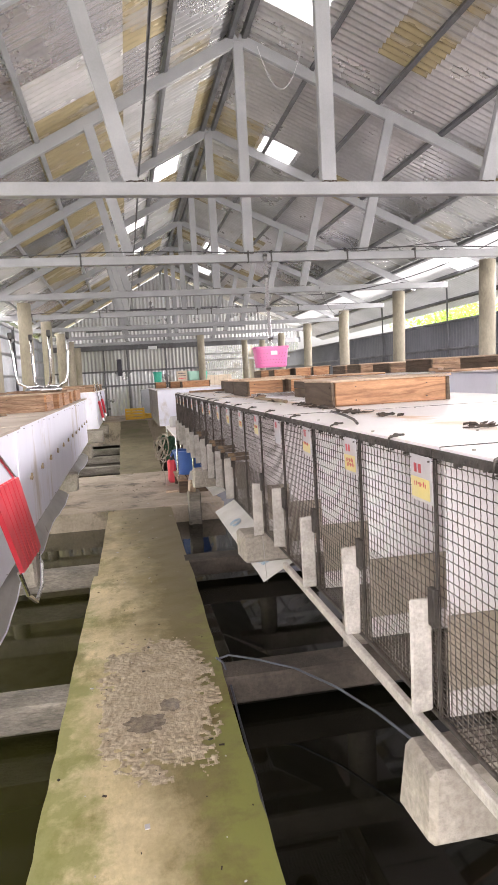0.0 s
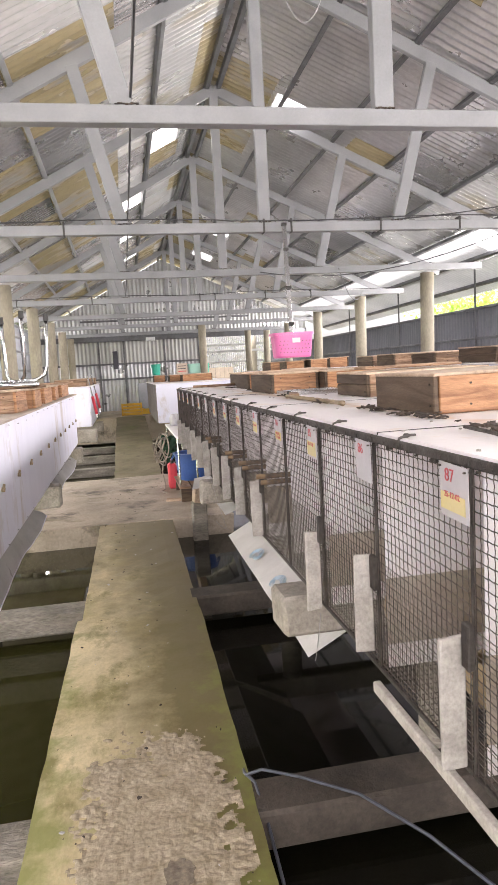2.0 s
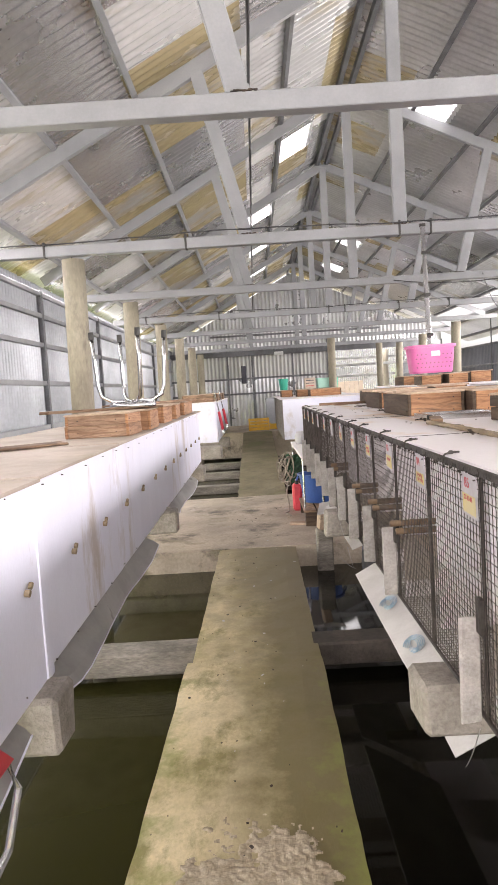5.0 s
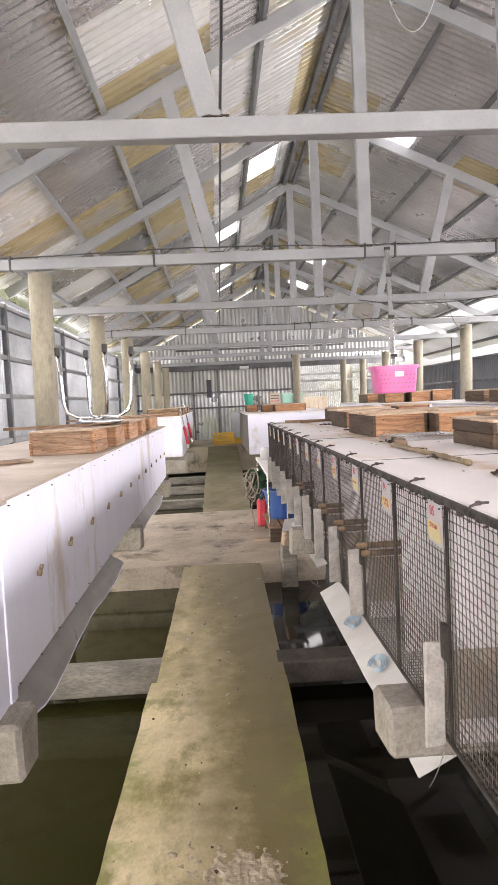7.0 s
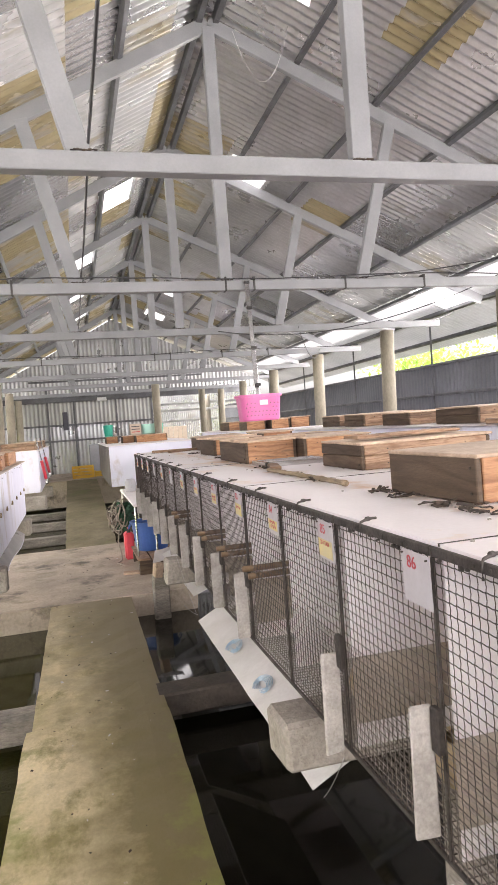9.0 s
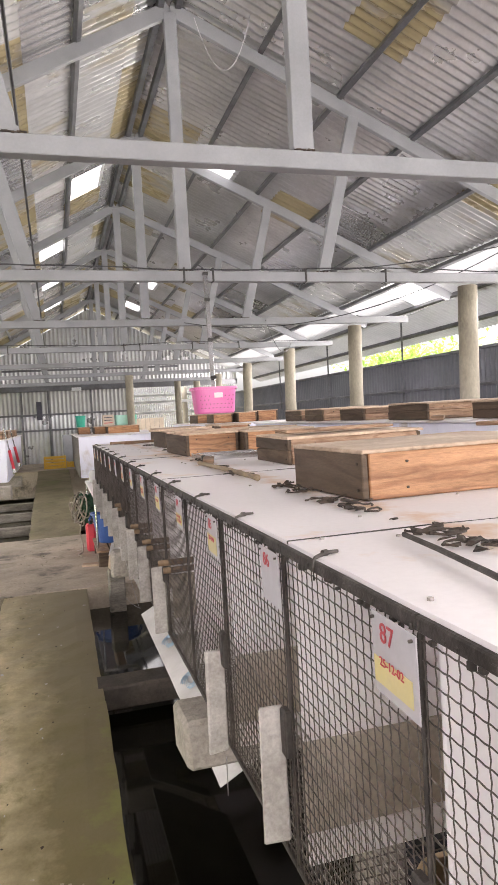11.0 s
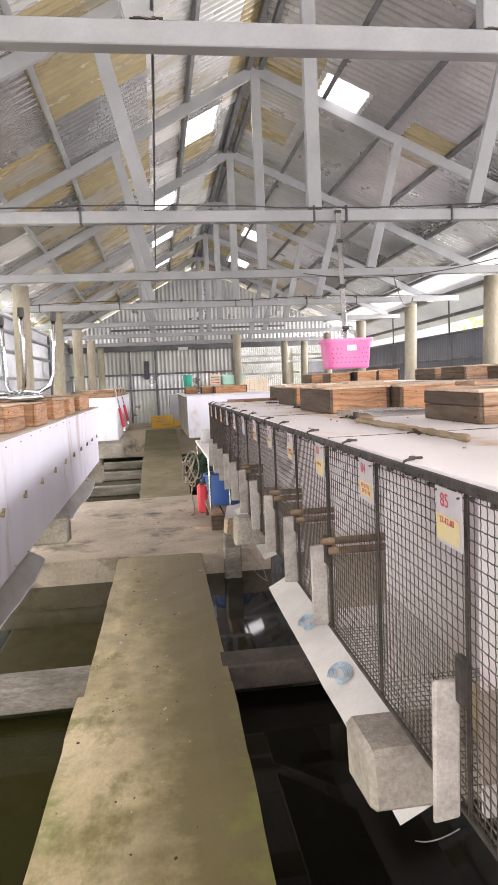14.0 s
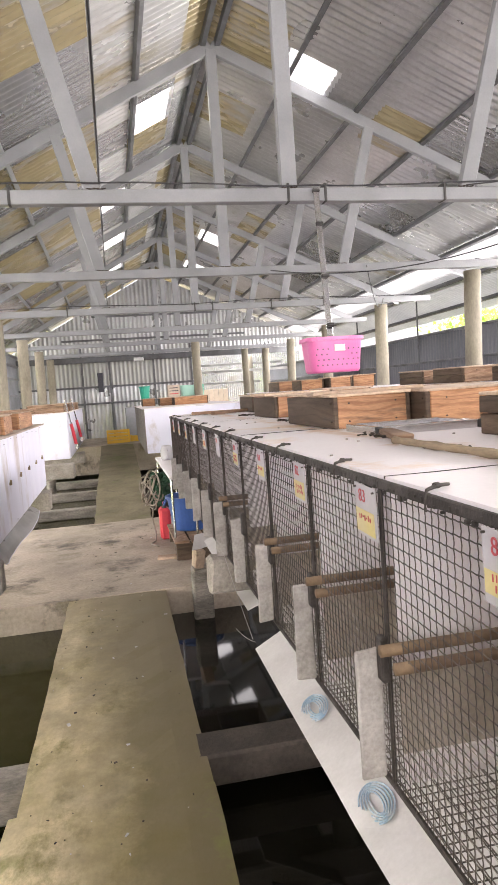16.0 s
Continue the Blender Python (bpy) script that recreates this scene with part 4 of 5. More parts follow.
# ---- boarded cages on the other side ----
LF = -0.33
left_bank = bank("boarded_cage_bank", LF, -1.3, 3.18, 9.2, 0.64, 1.243, (M_board, M_dusttop), "white boarded cage row with screws and wooden perch ends", 5, 32)
near_bank = bank("boarded_cage_bank", LF + 0.012, -1.3, -2.6, 3.165, 0.635, 1.24, (M_board, M_dusttop), "white boarded cage row beside the mossy walkway", 4, 33)
bank("boarded_cage_bank", -0.34, -1.3, 13.1, 18.2, 0.56, 1.28, (M_board, M_top), "farther white boarded cage row by the ramp", 4, 34)
bank("far_cage_bank", 0.86, 2.6, 13.5, 18.0, 0.5, 1.245, (M_board, M_top), "farther grey cage row with a white end board", 9, 35, front=M_soilgrey)


def local(ob, p):
    return tuple(Vector(p) - ob.location)


rnd = random.Random(77)
peg_y = [3.50 + 0.478 * i for i in range(12)]
for own, ys in ((left_bank, peg_y), (near_bank, [3.02 - 0.478 * i for i in range(8)])):
    for y in ys:
        for dy, dz, ln in ((0.0, 0.0, 0.035), (0.035, 0.012, 0.03)):
            b = bmesh.new()
            tube(b, [local(own, (LF + 0.02, y + dy, 0.95 + dz)), local(own, (LF + ln, y + dy, 0.95 + dz - 0.002))], 0.0105, 9)
            part("perch_end", b, M_bamboo, own, "sawn round perch end")
    b = bmesh.new()
    for y in np.arange(min(ys), max(ys) + 0.3, 0.30):
        for z in (0.66, 1.215):
            yy, zz = y + rnd.uniform(-0.03, 0.03), z + rnd.uniform(-0.012, 0.012)
            tube(b, [local(own, (LF + 0.008, yy, zz)), local(own, (LF + 0.015, yy, zz))], 0.0022, 6)
    tagged(part("screws", b, M_rust, own, "small dark screws"), kind="stuff")
b = bmesh.new()
box(b, local(left_bank, (LF + 0.012, 3.19, 0.94)), (0.012, 0.06, 0.61), 0.002)
part("edge_strip", b, M_board, left_bank, "white corner strip")


# ---- concrete beam ends and short columns under the cages ----
def support(x_tip, x_in, y, z1, h, seed, d=0.16):
    rnd = random.Random(seed)
    t = thing("support_beam", ((x_tip + x_in) / 2, y, z1 - h), "rough concrete beam end under the cages", "beam", "support beams")
    w = abs(x_in - x_tip)
    b = bmesh.new()
    box(b, (0, 0, h / 2), (w, d, h), 0.014, jitter=0.01, rnd=rnd)
    part("beam", b, M_block, t)
    s = 1 if x_in > x_tip else -1
    b = bmesh.new()
    cx = x_tip + s * 0.62 - (x_tip + x_in) / 2
    tube(b, [(cx, 0, 0), (cx, 0, -0.5), (cx, 0, -1.0)], [0.075, 0.08, 0.08], 14)
    part("leg", b, M_beam, t, smooth=True)


for i, (y, z) in enumerate(((-1.1, 0.66), (0.93, 0.66), (3.05, 0.65), (5.5, 0.66))):
    support(0.765, 3.8, y, z, 0.16, 300 + i)
for i, y in enumerate((0.3, 3.10, 6.0, 8.75)):
    support(-0.25, -1.7, y, 0.634, 0.17, 310 + i)
support(2.5, 3.35, 9.7, 0.68, 0.16, 330)
support(2.5, 3.35, 11.9, 0.68, 0.16, 331)
support(-0.2, -1.6, 11.6, 0.62, 0.2, 320)
support(-0.2, -1.6, 14.6, 0.54, 0.2, 321)
# upright block standing at the slab's corner
b = bmesh.new()
box(b, (0.92, 7.18, -0.14), (0.15, 0.14, 0.62), 0.012, jitter=0.012, rnd=random.Random(8))
tagged(put(b, "concrete_stump", M_beam), "rough concrete stump rising from the pond beside the slab", "stump")
b = bmesh.new()
box(b, (0.905, 7.19, 0.235), (0.07, 0.1, 0.13), 0.006, pose(0, 0, 0, 0, 9, 12), 0.004, random.Random(4))
tagged(put(b, "wood_block", M_lid), "pale wooden block lying on the concrete stump", "block")

# bottom batten and hanging splash sheets
b = bmesh.new()
box(b, (0.795, 0.90, 0.712), (0.018, 2.5, 0.026), 0.003)
tagged(put(b, "bottom_batten", M_paleconc), "whitish batten along the cage bottoms", "batten")


def splash(y0, y1, xt, zt, xb, zb, seed, marks=()):
    rnd = random.Random(seed)
    n = max(4, int((y1 - y0) / 0.2))
    rows = [[(xt + (xb - xt) * f + 0.008 * math.sin(3 * f), y0 + (y1 - y0) * i / n + (0.05 * f if i == 0 else 0), zt + (zb - zt) * f + rnd.uniform(-0.006, 0.006)) for f in (0, 0.33, 0.66, 1)] for i in range(n + 1)]
    t = thing("splash_sheet", (xt, (y0 + y1) / 2, zb), "white plastic splash sheet hanging below the cages", "sheet", "splash sheets")
    b = bmesh.new()
    sheet(b, [[tuple(Vector(p) - t.location) for p in row] for row in rows], 0.004)
    part("sheet", b, M_apron, t)
    for y in marks:
        b = bmesh.new()
        for k in range(5):
            pts = []
            for a in np.linspace(0.4 - 0.2 * k, 5.2 + 0.3 * k, 16):
                f = 0.86 + 0.09 * math.cos(a) * (1 - 0.17 * k)
                pts.append((xt + (xb - xt) * f, y + 0.075 * math.sin(a) * (1 - 0.1 * k), zt + (zb - zt) * f + 0.0045))
            tube(b, [tuple(Vector(p) - t.location) for p in pts], 0.0026, 5)
        part("blue_print", b, M_bluemark, t, "faded blue printing")
    return t


splash(3.10, 5.12, 1.35, 0.60, 0.897, 0.335, 1, (3.42, 3.92, 4.45))
splash(5.32, 6.9, 1.3, 0.6, 0.92, 0.42, 3)

# thin strings and a bent offcut below the cages
for k, (p, q) in enumerate((((0.88, 5.06, 0.40), (0.83, 5.5, 0.74)), ((0.9, 3.05, 0.36), (0.8, 2.6, 0.72)), ((0.89, 5.05, 0.39), (0.81, 5.05, 0.46)))):
    tagged(put(tube(bmesh.new(), sag(p, q, 0.01, 6), 0.0012, 4), "thin_string", M_film), "thin pale string tied to the splash sheet", "string")
b = bmesh.new()
sheet(b, [[(0.86 + 0.2 * u + 0.04 * v, 7.16 + 0.13 * v + 0.05 * u, 0.303 + 0.085 * v + 0.03 * u * u) for u in (0, 0.35, 0.7, 1)] for v in (0, 0.5, 1)], 0.004)
tagged(put(b, "plastic_offcut", M_apron), "bent white plastic offcut lying on the wooden block", "offcut")

# film gutters below the boarded cages
def film(y0, y1, seed):
    rnd = random.Random(seed)
    rows = []
    for i in range(15):
        f = i / 14
        y = y0 + (y1 - y0) * f
        w = 0.02 * math.sin(7 * f + seed) + rnd.uniform(-0.004, 0.004)
        drop = 0.05 + 0.055 * math.sin(math.pi * f) ** 0.6
        rows.append([(-0.37 + 0.08 * g + w * g, y, 0.636 - drop * g - (0.01 if g == 1.0 else 0)) for g in (0, 0.25, 0.5, 0.75, 1.0)])
    t = thing("plastic_gutter", (-0.33, (y0 + y1) / 2, 0.6), "curved grey plastic film hanging below the boarded cages", "gutter", "plastic gutters")
    rows = [[tuple(Vector(p) - t.location) for p in row] for row in rows]
    b = bmesh.new()
    sheet(b, rows, 0.002)
    part("film", b, M_film, t)
    part("hem", tube(bmesh.new(), [row[-1] for row in rows], 0.0035, 5), M_board, t, "pale folded edge")


film(3.2, 5.15, 1)
film(6.2, 8.0, 2)
film(0.6, 2.95, 3)


# ---- wooden boxes ----
def wood_box(x0, x1, y0, y1, z, h, mat, lidm, label, seed, rz=0.0, lid=True):
    # right of the walkway the side boards take the shade-darkened wood
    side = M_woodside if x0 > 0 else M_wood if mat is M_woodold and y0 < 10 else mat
    rnd = random.Random(seed)
    sx, sy = x1 - x0, y1 - y0
    t = thing("wooden_box", ((x0 + x1) / 2, (y0 + y1) / 2, z), label, "box", "wooden boxes", rz)
    th = 0.016
    cuts = ((0.0, 0.54), (0.55, 1.0)) if mat is M_woodold else ((0.0, 1.0),)
    for s in (-1, 1):
        for lo, hi in cuts:
            zc, zh, o = h * (lo + hi) / 2, h * (hi - lo), rnd.uniform(-0.0025, 0.0025)
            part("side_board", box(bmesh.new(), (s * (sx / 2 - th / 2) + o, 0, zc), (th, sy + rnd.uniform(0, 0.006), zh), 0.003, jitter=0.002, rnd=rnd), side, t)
            part("end_board", box(bmesh.new(), (0, s * (sy / 2 - th / 2) + o, zc), (sx - 2 * th - 0.001, th, zh), 0.003, jitter=0.002, rnd=rnd), mat, t)
        b = bmesh.new()
        for k in (0.22, 0.78):
            tube(b, [(s * sx / 2 - s * 0.012, -sy / 2 + 0.02, h * k), (s * sx / 2 + s * 0.0035, -sy / 2 + 0.02, h * k)], 0.0035, 6)
            tube(b, [(s * sx * 0.3, -sy / 2 + 0.01, h * k), (s * sx * 0.3, -sy / 2 - 0.0035, h * k)], 0.0032, 6)
        tagged(part("nails", b, M_rust, t, "rusty nail heads"), kind="stuff")
    part("bottom", box(bmesh.new(), (0, 0, 0.006), (sx - 2 * th - 0.002, sy - 2 * th - 0.002, 0.01), 0), lidm, t)
    if lid:
        part("lid", box(bmesh.new(), (rnd.uniform(-0.006, 0.006), rnd.uniform(-0.006, 0.006), h + 0.0065), (sx + 0.012, sy + 0.012, 0.009), 0.002, pose(0, 0, 0, 0.5 + rnd.uniform(-0.3, 0.3), -0.4, rnd.uniform(-1.5, 1.5)), 0.0015, rnd), lidm, t)
    return t


ZT = 1.29
for i, (x0, x1, y0, y1, h, mt, rz) in enumerate((
        (1.105, 1.66, 2.48, 2.87, 0.104, M_wood, 1.5), (1.33, 1.9, 3.55, 3.98, 0.1, M_woodold, -1), (1.12, 1.41, 4.57, 5.15, 0.112, M_wood, 1),
        (1.425, 1.8, 4.46, 4.95, 0.112, M_wood, -1.5), (1.2, 1.55, 5.75, 6.2, 0.11, M_wood, 2), (1.33, 1.74, 6.88, 7.36, 0.11, M_wood, -1),
        (1.75, 2.05, 5.5, 5.95, 0.1, M_woodold, 2), (1.78, 2.05, 6.5, 7.0, 0.12, M_wood, 0))):
    wood_box(x0, x1, y0, y1, ZT, h, mt, M_lid, "reddish wooden box with a dusty lid on the white cage roof" if mt is M_wood else "weathered wooden box on the white cage roof", 400 + i, rz)
for i, (x0, x1, y0, y1, h) in enumerate(((2.72, 3.25, 6.5, 6.95, 0.1), (2.74, 3.3, 5.75, 6.2, 0.09), (2.7, 3.3, 4.8, 5.3, 0.1), (2.75, 3.3, 3.9, 4.4, 0.09), (2.8, 3.3, 7.3, 7.7, 0.1))):
    wood_box(x0, x1, y0, y1, 1.4, h, M_woodold, M_lid, "brown wooden box on the back cage row", 420 + i, i - 2)
for i, (x0, x1, y0, y1, h) in enumerate(((2.47, 2.74, 9.6, 10.0, 0.11), (2.78, 3.04, 9.5, 9.9, 0.12), (3.08, 3.36, 9.6, 10.0, 0.13), (2.5, 2.8, 10.8, 11.3, 0.12), (2.9, 3.25, 10.6, 11.0, 0.12))):
    wood_box(x0, x1, y0, y1, 1.4, h, M_wood, M_lid, "brown wooden box at the end of the back cage row", 480 + i, i - 2)
ZL = 1.258
for i, (x0, x1, y0, y1, h, mt, rz) in enumerate((
        (-0.71, -0.345, 4.93, 5.25, 0.125, M_woodold, -3), (-0.70, -0.32, 5.45, 5.85, 0.12, M_wood, 1), (-0.72, -0.34, 6.3, 6.7, 0.12, M_wood, -2),
        (-0.72, -0.34, 7.0, 7.45, 0.12, M_wood, 2), (-0.75, -0.35, 7.85, 8.7, 0.125, M_wood, 0), (-0.8, -0.36, 5.6, 6.0, 0.11, M_woodold, 4))[:5]):
    wood_box(x0, x1, y0, y1, ZL, h, mt, M_lid, "wooden box with rough sawn sides on the white boarded row", 440 + i, rz)
for i, (x0, x1, y0, y1) in enumerate(((-0.95, -0.38, 13.2, 13.7), (-0.8, -0.36, 14.2, 14.8), (-0.8, -0.36, 15.3, 15.9), (-0.8, -0.36, 16.4, 17.0))):
    wood_box(x0, x1, y0, y1, 1.294, 0.13, M_woodold, M_lid, "dark wooden box on the farther boarded row", 460 + i, 0)
for i, (x0, x1, y0, y1) in enumerate(((1.25, 1.5, 15.2, 15.6), (1.5, 2.15, 14.9, 15.3), (0.95, 1.22, 16.0, 16.4), (1.5, 2.2, 16.0, 16.5))):
    wood_box(x0, x1, y0, y1, 1.259, 0.14, M_wood, M_lid, "wooden box on the farther pale cage row", 470 + i, 0)


def plank(a, b_, w, h, label, mat=None):
    a, b_ = Vector(a), Vector(b_)
    d = b_ - a
    bb = bmesh.new()
    turn = d.to_track_quat("X", "Z").to_matrix().to_4x4()
    box(bb, (0, 0, 0), (d.length, w, h), 0.003, turn, 0.002, random.Random(int(abs(a.x + a.y) * 100)))
    return tagged(put(bb, "wood_plank", mat or M_woodold, loc=(a + b_) / 2), label, "plank")


plank((-0.85, 5.0, 1.41), (-0.3, 5.75, 1.40), 0.09, 0.018, "weathered plank lying across the wooden boxes")
plank((-0.9, 7.0, 1.405), (-0.35, 8.3, 1.405), 0.2, 0.016, "weathered plank lying across the wooden boxes")
plank((1.05, 6.9, 1.305), (1.35, 7.1, 1.305), 0.05, 0.02, "thin batten lying on the white cage roof")
plank((0.95, 7.3, 1.3), (1.4, 7.2, 1.3), 0.06, 0.02, "thin batten lying on the white cage roof")
plank((1.5, 4.25, 1.31), (2.0, 4.2, 1.31), 0.05, 0.03, "thick batten lying on the white cage roof")
plank((1.35, 3.7, 1.415), (1.85, 3.75, 1.415), 0.12, 0.014, "loose board on a wooden box")
plank((2.55, 4.45, 1.414), (2.72, 4.7, 1.414), 0.07, 0.026, "loose board on the back cage row")

plank((1.1, 4.75, 1.415), (1.5, 4.7, 1.418), 0.16, 0.012, "loose board lying over two wooden boxes", M_lid)
plank((1.3, 5.1, 1.414), (1.85, 4.85, 1.412), 0.1, 0.012, "loose board lying over two wooden boxes")
plank((1.15, 5.9, 1.412), (1.6, 6.15, 1.414), 0.12, 0.012, "loose board on a wooden box", M_lid)
plank((1.55, 6.0, 1.30), (2.0, 6.3, 1.30), 0.07, 0.02, "batten lying on the white cage roof")
plank((1.1, 3.95, 1.299), (1.16, 4.2, 1.299), 0.05, 0.016, "short batten lying on the white cage roof")
plank((2.05, 3.3, 1.41), (2.7, 3.6, 1.41), 0.12, 0.016, "loose board bridging the two cage rows")
plank((-0.95, 6.1, 1.268), (-0.5, 6.2, 1.268), 0.1, 0.018, "flat board lying on the boarded row")
plank((-1.0, 4.2, 1.266), (-0.6, 4.5, 1.266), 0.12, 0.014, "stained flat board lying on the boarded row")

# bamboo pole on the cage roof
b = bmesh.new()
pts, rad = [], []
for i in range(25):
    f = i / 24
    pts.append((1.055 + 0.004 * math.sin(4 * f), 3.08 + 0.82 * f, 1.3))
    rad.append(0.0085 + 0.0008 * math.sin(2.1 * i) + (0.0018 if i % 6 == 0 else 0))
tube(b, pts, rad, 10)
tagged(put(b, "bamboo_pole", M_bamboo, smooth=True), "dry bamboo pole lying on the white cage roof", "pole")

# thin black rod on the nearest boards
tagged(put(tube(bmesh.new(), [(0.979, 2.068, 1.2965), (0.965, 1.95, 1.2965), (0.943, 1.81, 1.2965), (0.90, 1.6, 1.2965), (0.86, 1.46, 1.2965)], 0.0042, 8), "metal_rod", M_wiredark), "thin black metal rod lying on the white cage roof", "rod")

# aluminium window frame lying flat
t = thing("metal_window", (1.30, 4.33, 1.3), "empty aluminium window lying flat on the cage roof", "window")
for c, s in (((0, -0.12, 0), (0.34, 0.02, 0.025)), ((0, 0.12, 0), (0.34, 0.02, 0.025)), ((-0.16, 0, 0), (0.02, 0.22, 0.025)), ((0.16, 0, 0), (0.02, 0.22, 0.025))):
    part("frame_bar", simple(c, s), M_chrome, t)
for dx in (-0.165, 0.165):
    part("corner_cap", simple((dx, -0.133, 0), (0.02, 0.012, 0.028)), M_black, t)

# rusty flakes and wire scraps
rnd = random.Random(15)
for i, (x, y) in enumerate(((1.04, 2.01), (1.05, 2.11), (1.045, 2.37), (1.05, 2.51), (1.06, 2.73), (1.056, 2.88), (1.067, 3.28), (1.077, 3.7), (1.12, 4.15), (1.18, 5.4), (1.18, 6.4), (1.06, 1.75), (1.08, 1.2), (1.1, 0.6))):
    b = bmesh.new()
    for k in range(2):
        cx, cy, r0, a0 = rnd.uniform(-0.03, 0.03), rnd.uniform(-0.06, 0.06), rnd.uniform(0.012, 0.032), rnd.uniform(0, 6.28)
        span = rnd.uniform(2.0, 5.5)
        tube(b, [(cx + 1.2 * r0 * math.cos(a0 + span * f), cy + 0.8 * r0 * math.sin(a0 + span * f), 0.003 + 0.006 * f * rnd.random()) for f in np.linspace(0, 1, 9)], 0.0021, 5)
    for k in range(10):
        box(b, (rnd.gauss(0, 0.018), rnd.gauss(0, 0.04), 0.003 + 0.004 * rnd.random()), (rnd.uniform(0.01, 0.034), rnd.uniform(0.004, 0.013), 0.002), 0, pose(0, 0, 0, rnd.uniform(-14, 14), rnd.uniform(-14, 14), rnd.uniform(0, 180)), 0.004, rnd)
    tagged(put(b, "rust_scraps", M_rust, loc=(x, y, ZT)), "heap of rusty flakes on the white roof board", "debris", kind="stuff")

# ---- pink basket hung from the truss ----
def basket(loc, w, d, h, mat, label, name="pink_basket", taper=0.82, holes=True):
    t = thing(name, loc, label, "basket")
    b = bmesh.new()
    n = 40

    def ring(s, z, r=0.0):
        out = []
        for k in range(n):
            a = 2 * math.pi * k / n
            cx, sy = math.cos(a), math.sin(a)
            p = 0.45
            out.append(b.verts.new((math.copysign(abs(cx) ** p, cx) * w / 2 * s + r * cx, math.copysign(abs(sy) ** p, sy) * d / 2 * s + r * sy, z)))
        return out

    rs = [ring(taper * 0.95, 0), ring(taper, 0.012), ring(0.97, h - 0.02), ring(1.0, h - 0.02, 0.008), ring(1.0, h, 0.008), ring(0.955, h), ring(taper - 0.03, 0.02)]
    for p, q in zip(rs, rs[1:]):
        for k in range(n):
            b.faces.new((p[k], p[(k + 1) % n], q[(k + 1) % n], q[k]))
    b.faces.new(rs[0][::-1])
    b.faces.new(rs[-1])
    part("tub", b, mat, t, smooth=False)
    if holes:
        hole = mesh_of(simple((0, 0, 0), (0.008, 0.004, 0.008)), "vent_hole", M_inkdark)
        for row in range(4):
            for k in range(9):
                f = (row + 0.7) / 5
                s = taper + (0.97 - taper) * f
                x = (-0.5 + (k + 0.5 + 0.3 * (row % 2)) / 9.4) * w * s * 0.9
                if abs(x) < 0.055 and f > 0.45:
                    continue
                shared("vent_hole", hole, t, (x, -d / 2 * s - 0.0008 + 0.012 * (abs(2 * x / w) ** 4), 0.02 + (h - 0.05) * f))
        part("sticker", simple((0.01, -d / 2 * 0.95 - 0.004, h * 0.68), (0.065, 0.004, 0.038)), M_sticker, t, "pale sticker patch")
    return t


basket((1.655, 6.1, 1.515), 0.335, 0.24, 0.2, M_pink, "bright pink perforated plastic basket hung from the truss", taper=0.88)
t = thing("basket_hanger", (1.70, 6.4, 2.6), "grey steel strip hanger with black bands", "hanger")
b = bmesh.new()
beam_between(b, (0.015, 0, 0.06), (-0.04, -0.3, -1.05), 0.012, 0.035, 0.002)
part("strip", b, M_chrome, t)
for f in (0.02, 0.25, 0.6, 0.92):
    b = bmesh.new()
    box(b, (0.015 - 0.045 * f, -0.28 * f, 0.06 - 0.94 * f), (0.045, 0.025, 0.02), 0.003, pose(0, 0, 0, -16))
    part("band", b, M_black, t, "black tape band")

# ---- upturned stool ----
t = thing("stool", (-0.45, 5.62, 1.405), "upturned stool with chromed legs and black rubber feet", "stool", rz=-24)
b = bmesh.new()
tube(b, [(0, 0, -0.002), (0, 0, 0.012), (0, 0, 0.03)], [0.15, 0.155, 0.15], 28)
part("seat", b, M_chrome, t, smooth=True)
for sx, sy in ((-1, -1), (1, -1), (-1, 1), (1, 1)):
    b = bmesh.new()
    tube(b, [(0.03 * sx, 0.03 * sy, 0.04), (0.10 * sx, 0.09 * sy, 0.045), (0.15 * sx, 0.13 * sy, 0.08), (0.165 * sx, 0.142 * sy, 0.15), (0.172 * sx, 0.148 * sy, 0.3), (0.178 * sx, 0.155 * sy, 0.46)], 0.0125, 8)
    leg = part("leg", b, M_chrome, t, smooth=True)
    b = bmesh.new()
    tube(b, [(0.178 * sx, 0.155 * sy, 0.45), (0.18 * sx, 0.157 * sy, 0.5)], [0.019, 0.017], 10)
    part("rubber_foot", b, M_black, leg, "black rubber foot")

# ---- clutter under the row's far end ----
t = thing("low_bench", (1.0, 8.5, 0.0), "low rough wooden bench under the blue tub", "bench")
for dx in (-0.13, 0.02, 0.17):
    part("plank", box(bmesh.new(), (dx, 0, 0.165), (0.125, 0.85, 0.022), 0.003, jitter=0.003, rnd=random.Random(int(100 + dx * 100))), M_woodold, t)
for dy in (-0.38, 0.38):
    part("foot", box(bmesh.new(), (0.02, dy, 0.077), (0.4, 0.05, 0.154), 0.004), M_woodside, t)
t = thing("blue_tub", (1.02, 8.62, 0.177), "dark blue plastic tub standing on a low bench", "tub")
b = bmesh.new()
prof = [(0.0, 0.0), (0.16, 0.0), (0.172, 0.012), (0.215, 0.30), (0.232, 0.302), (0.234, 0.322), (0.212, 0.322), (0.168, 0.02), (0.0, 0.018)]
ring = [[b.verts.new((r * math.cos(2 * math.pi * k / 32), r * math.sin(2 * math.pi * k / 32), z)) for k in range(32)] for r, z in prof[1:-1]]
for p, q in zip(ring, ring[1:]):
    for k in range(32):
        b.faces.new((p[k], p[(k + 1) % 32], q[(k + 1) % 32], q[k]))
b.faces.new(ring[0][::-1])
b.faces.new(ring[-1])
part("body", b, M_blue, t)
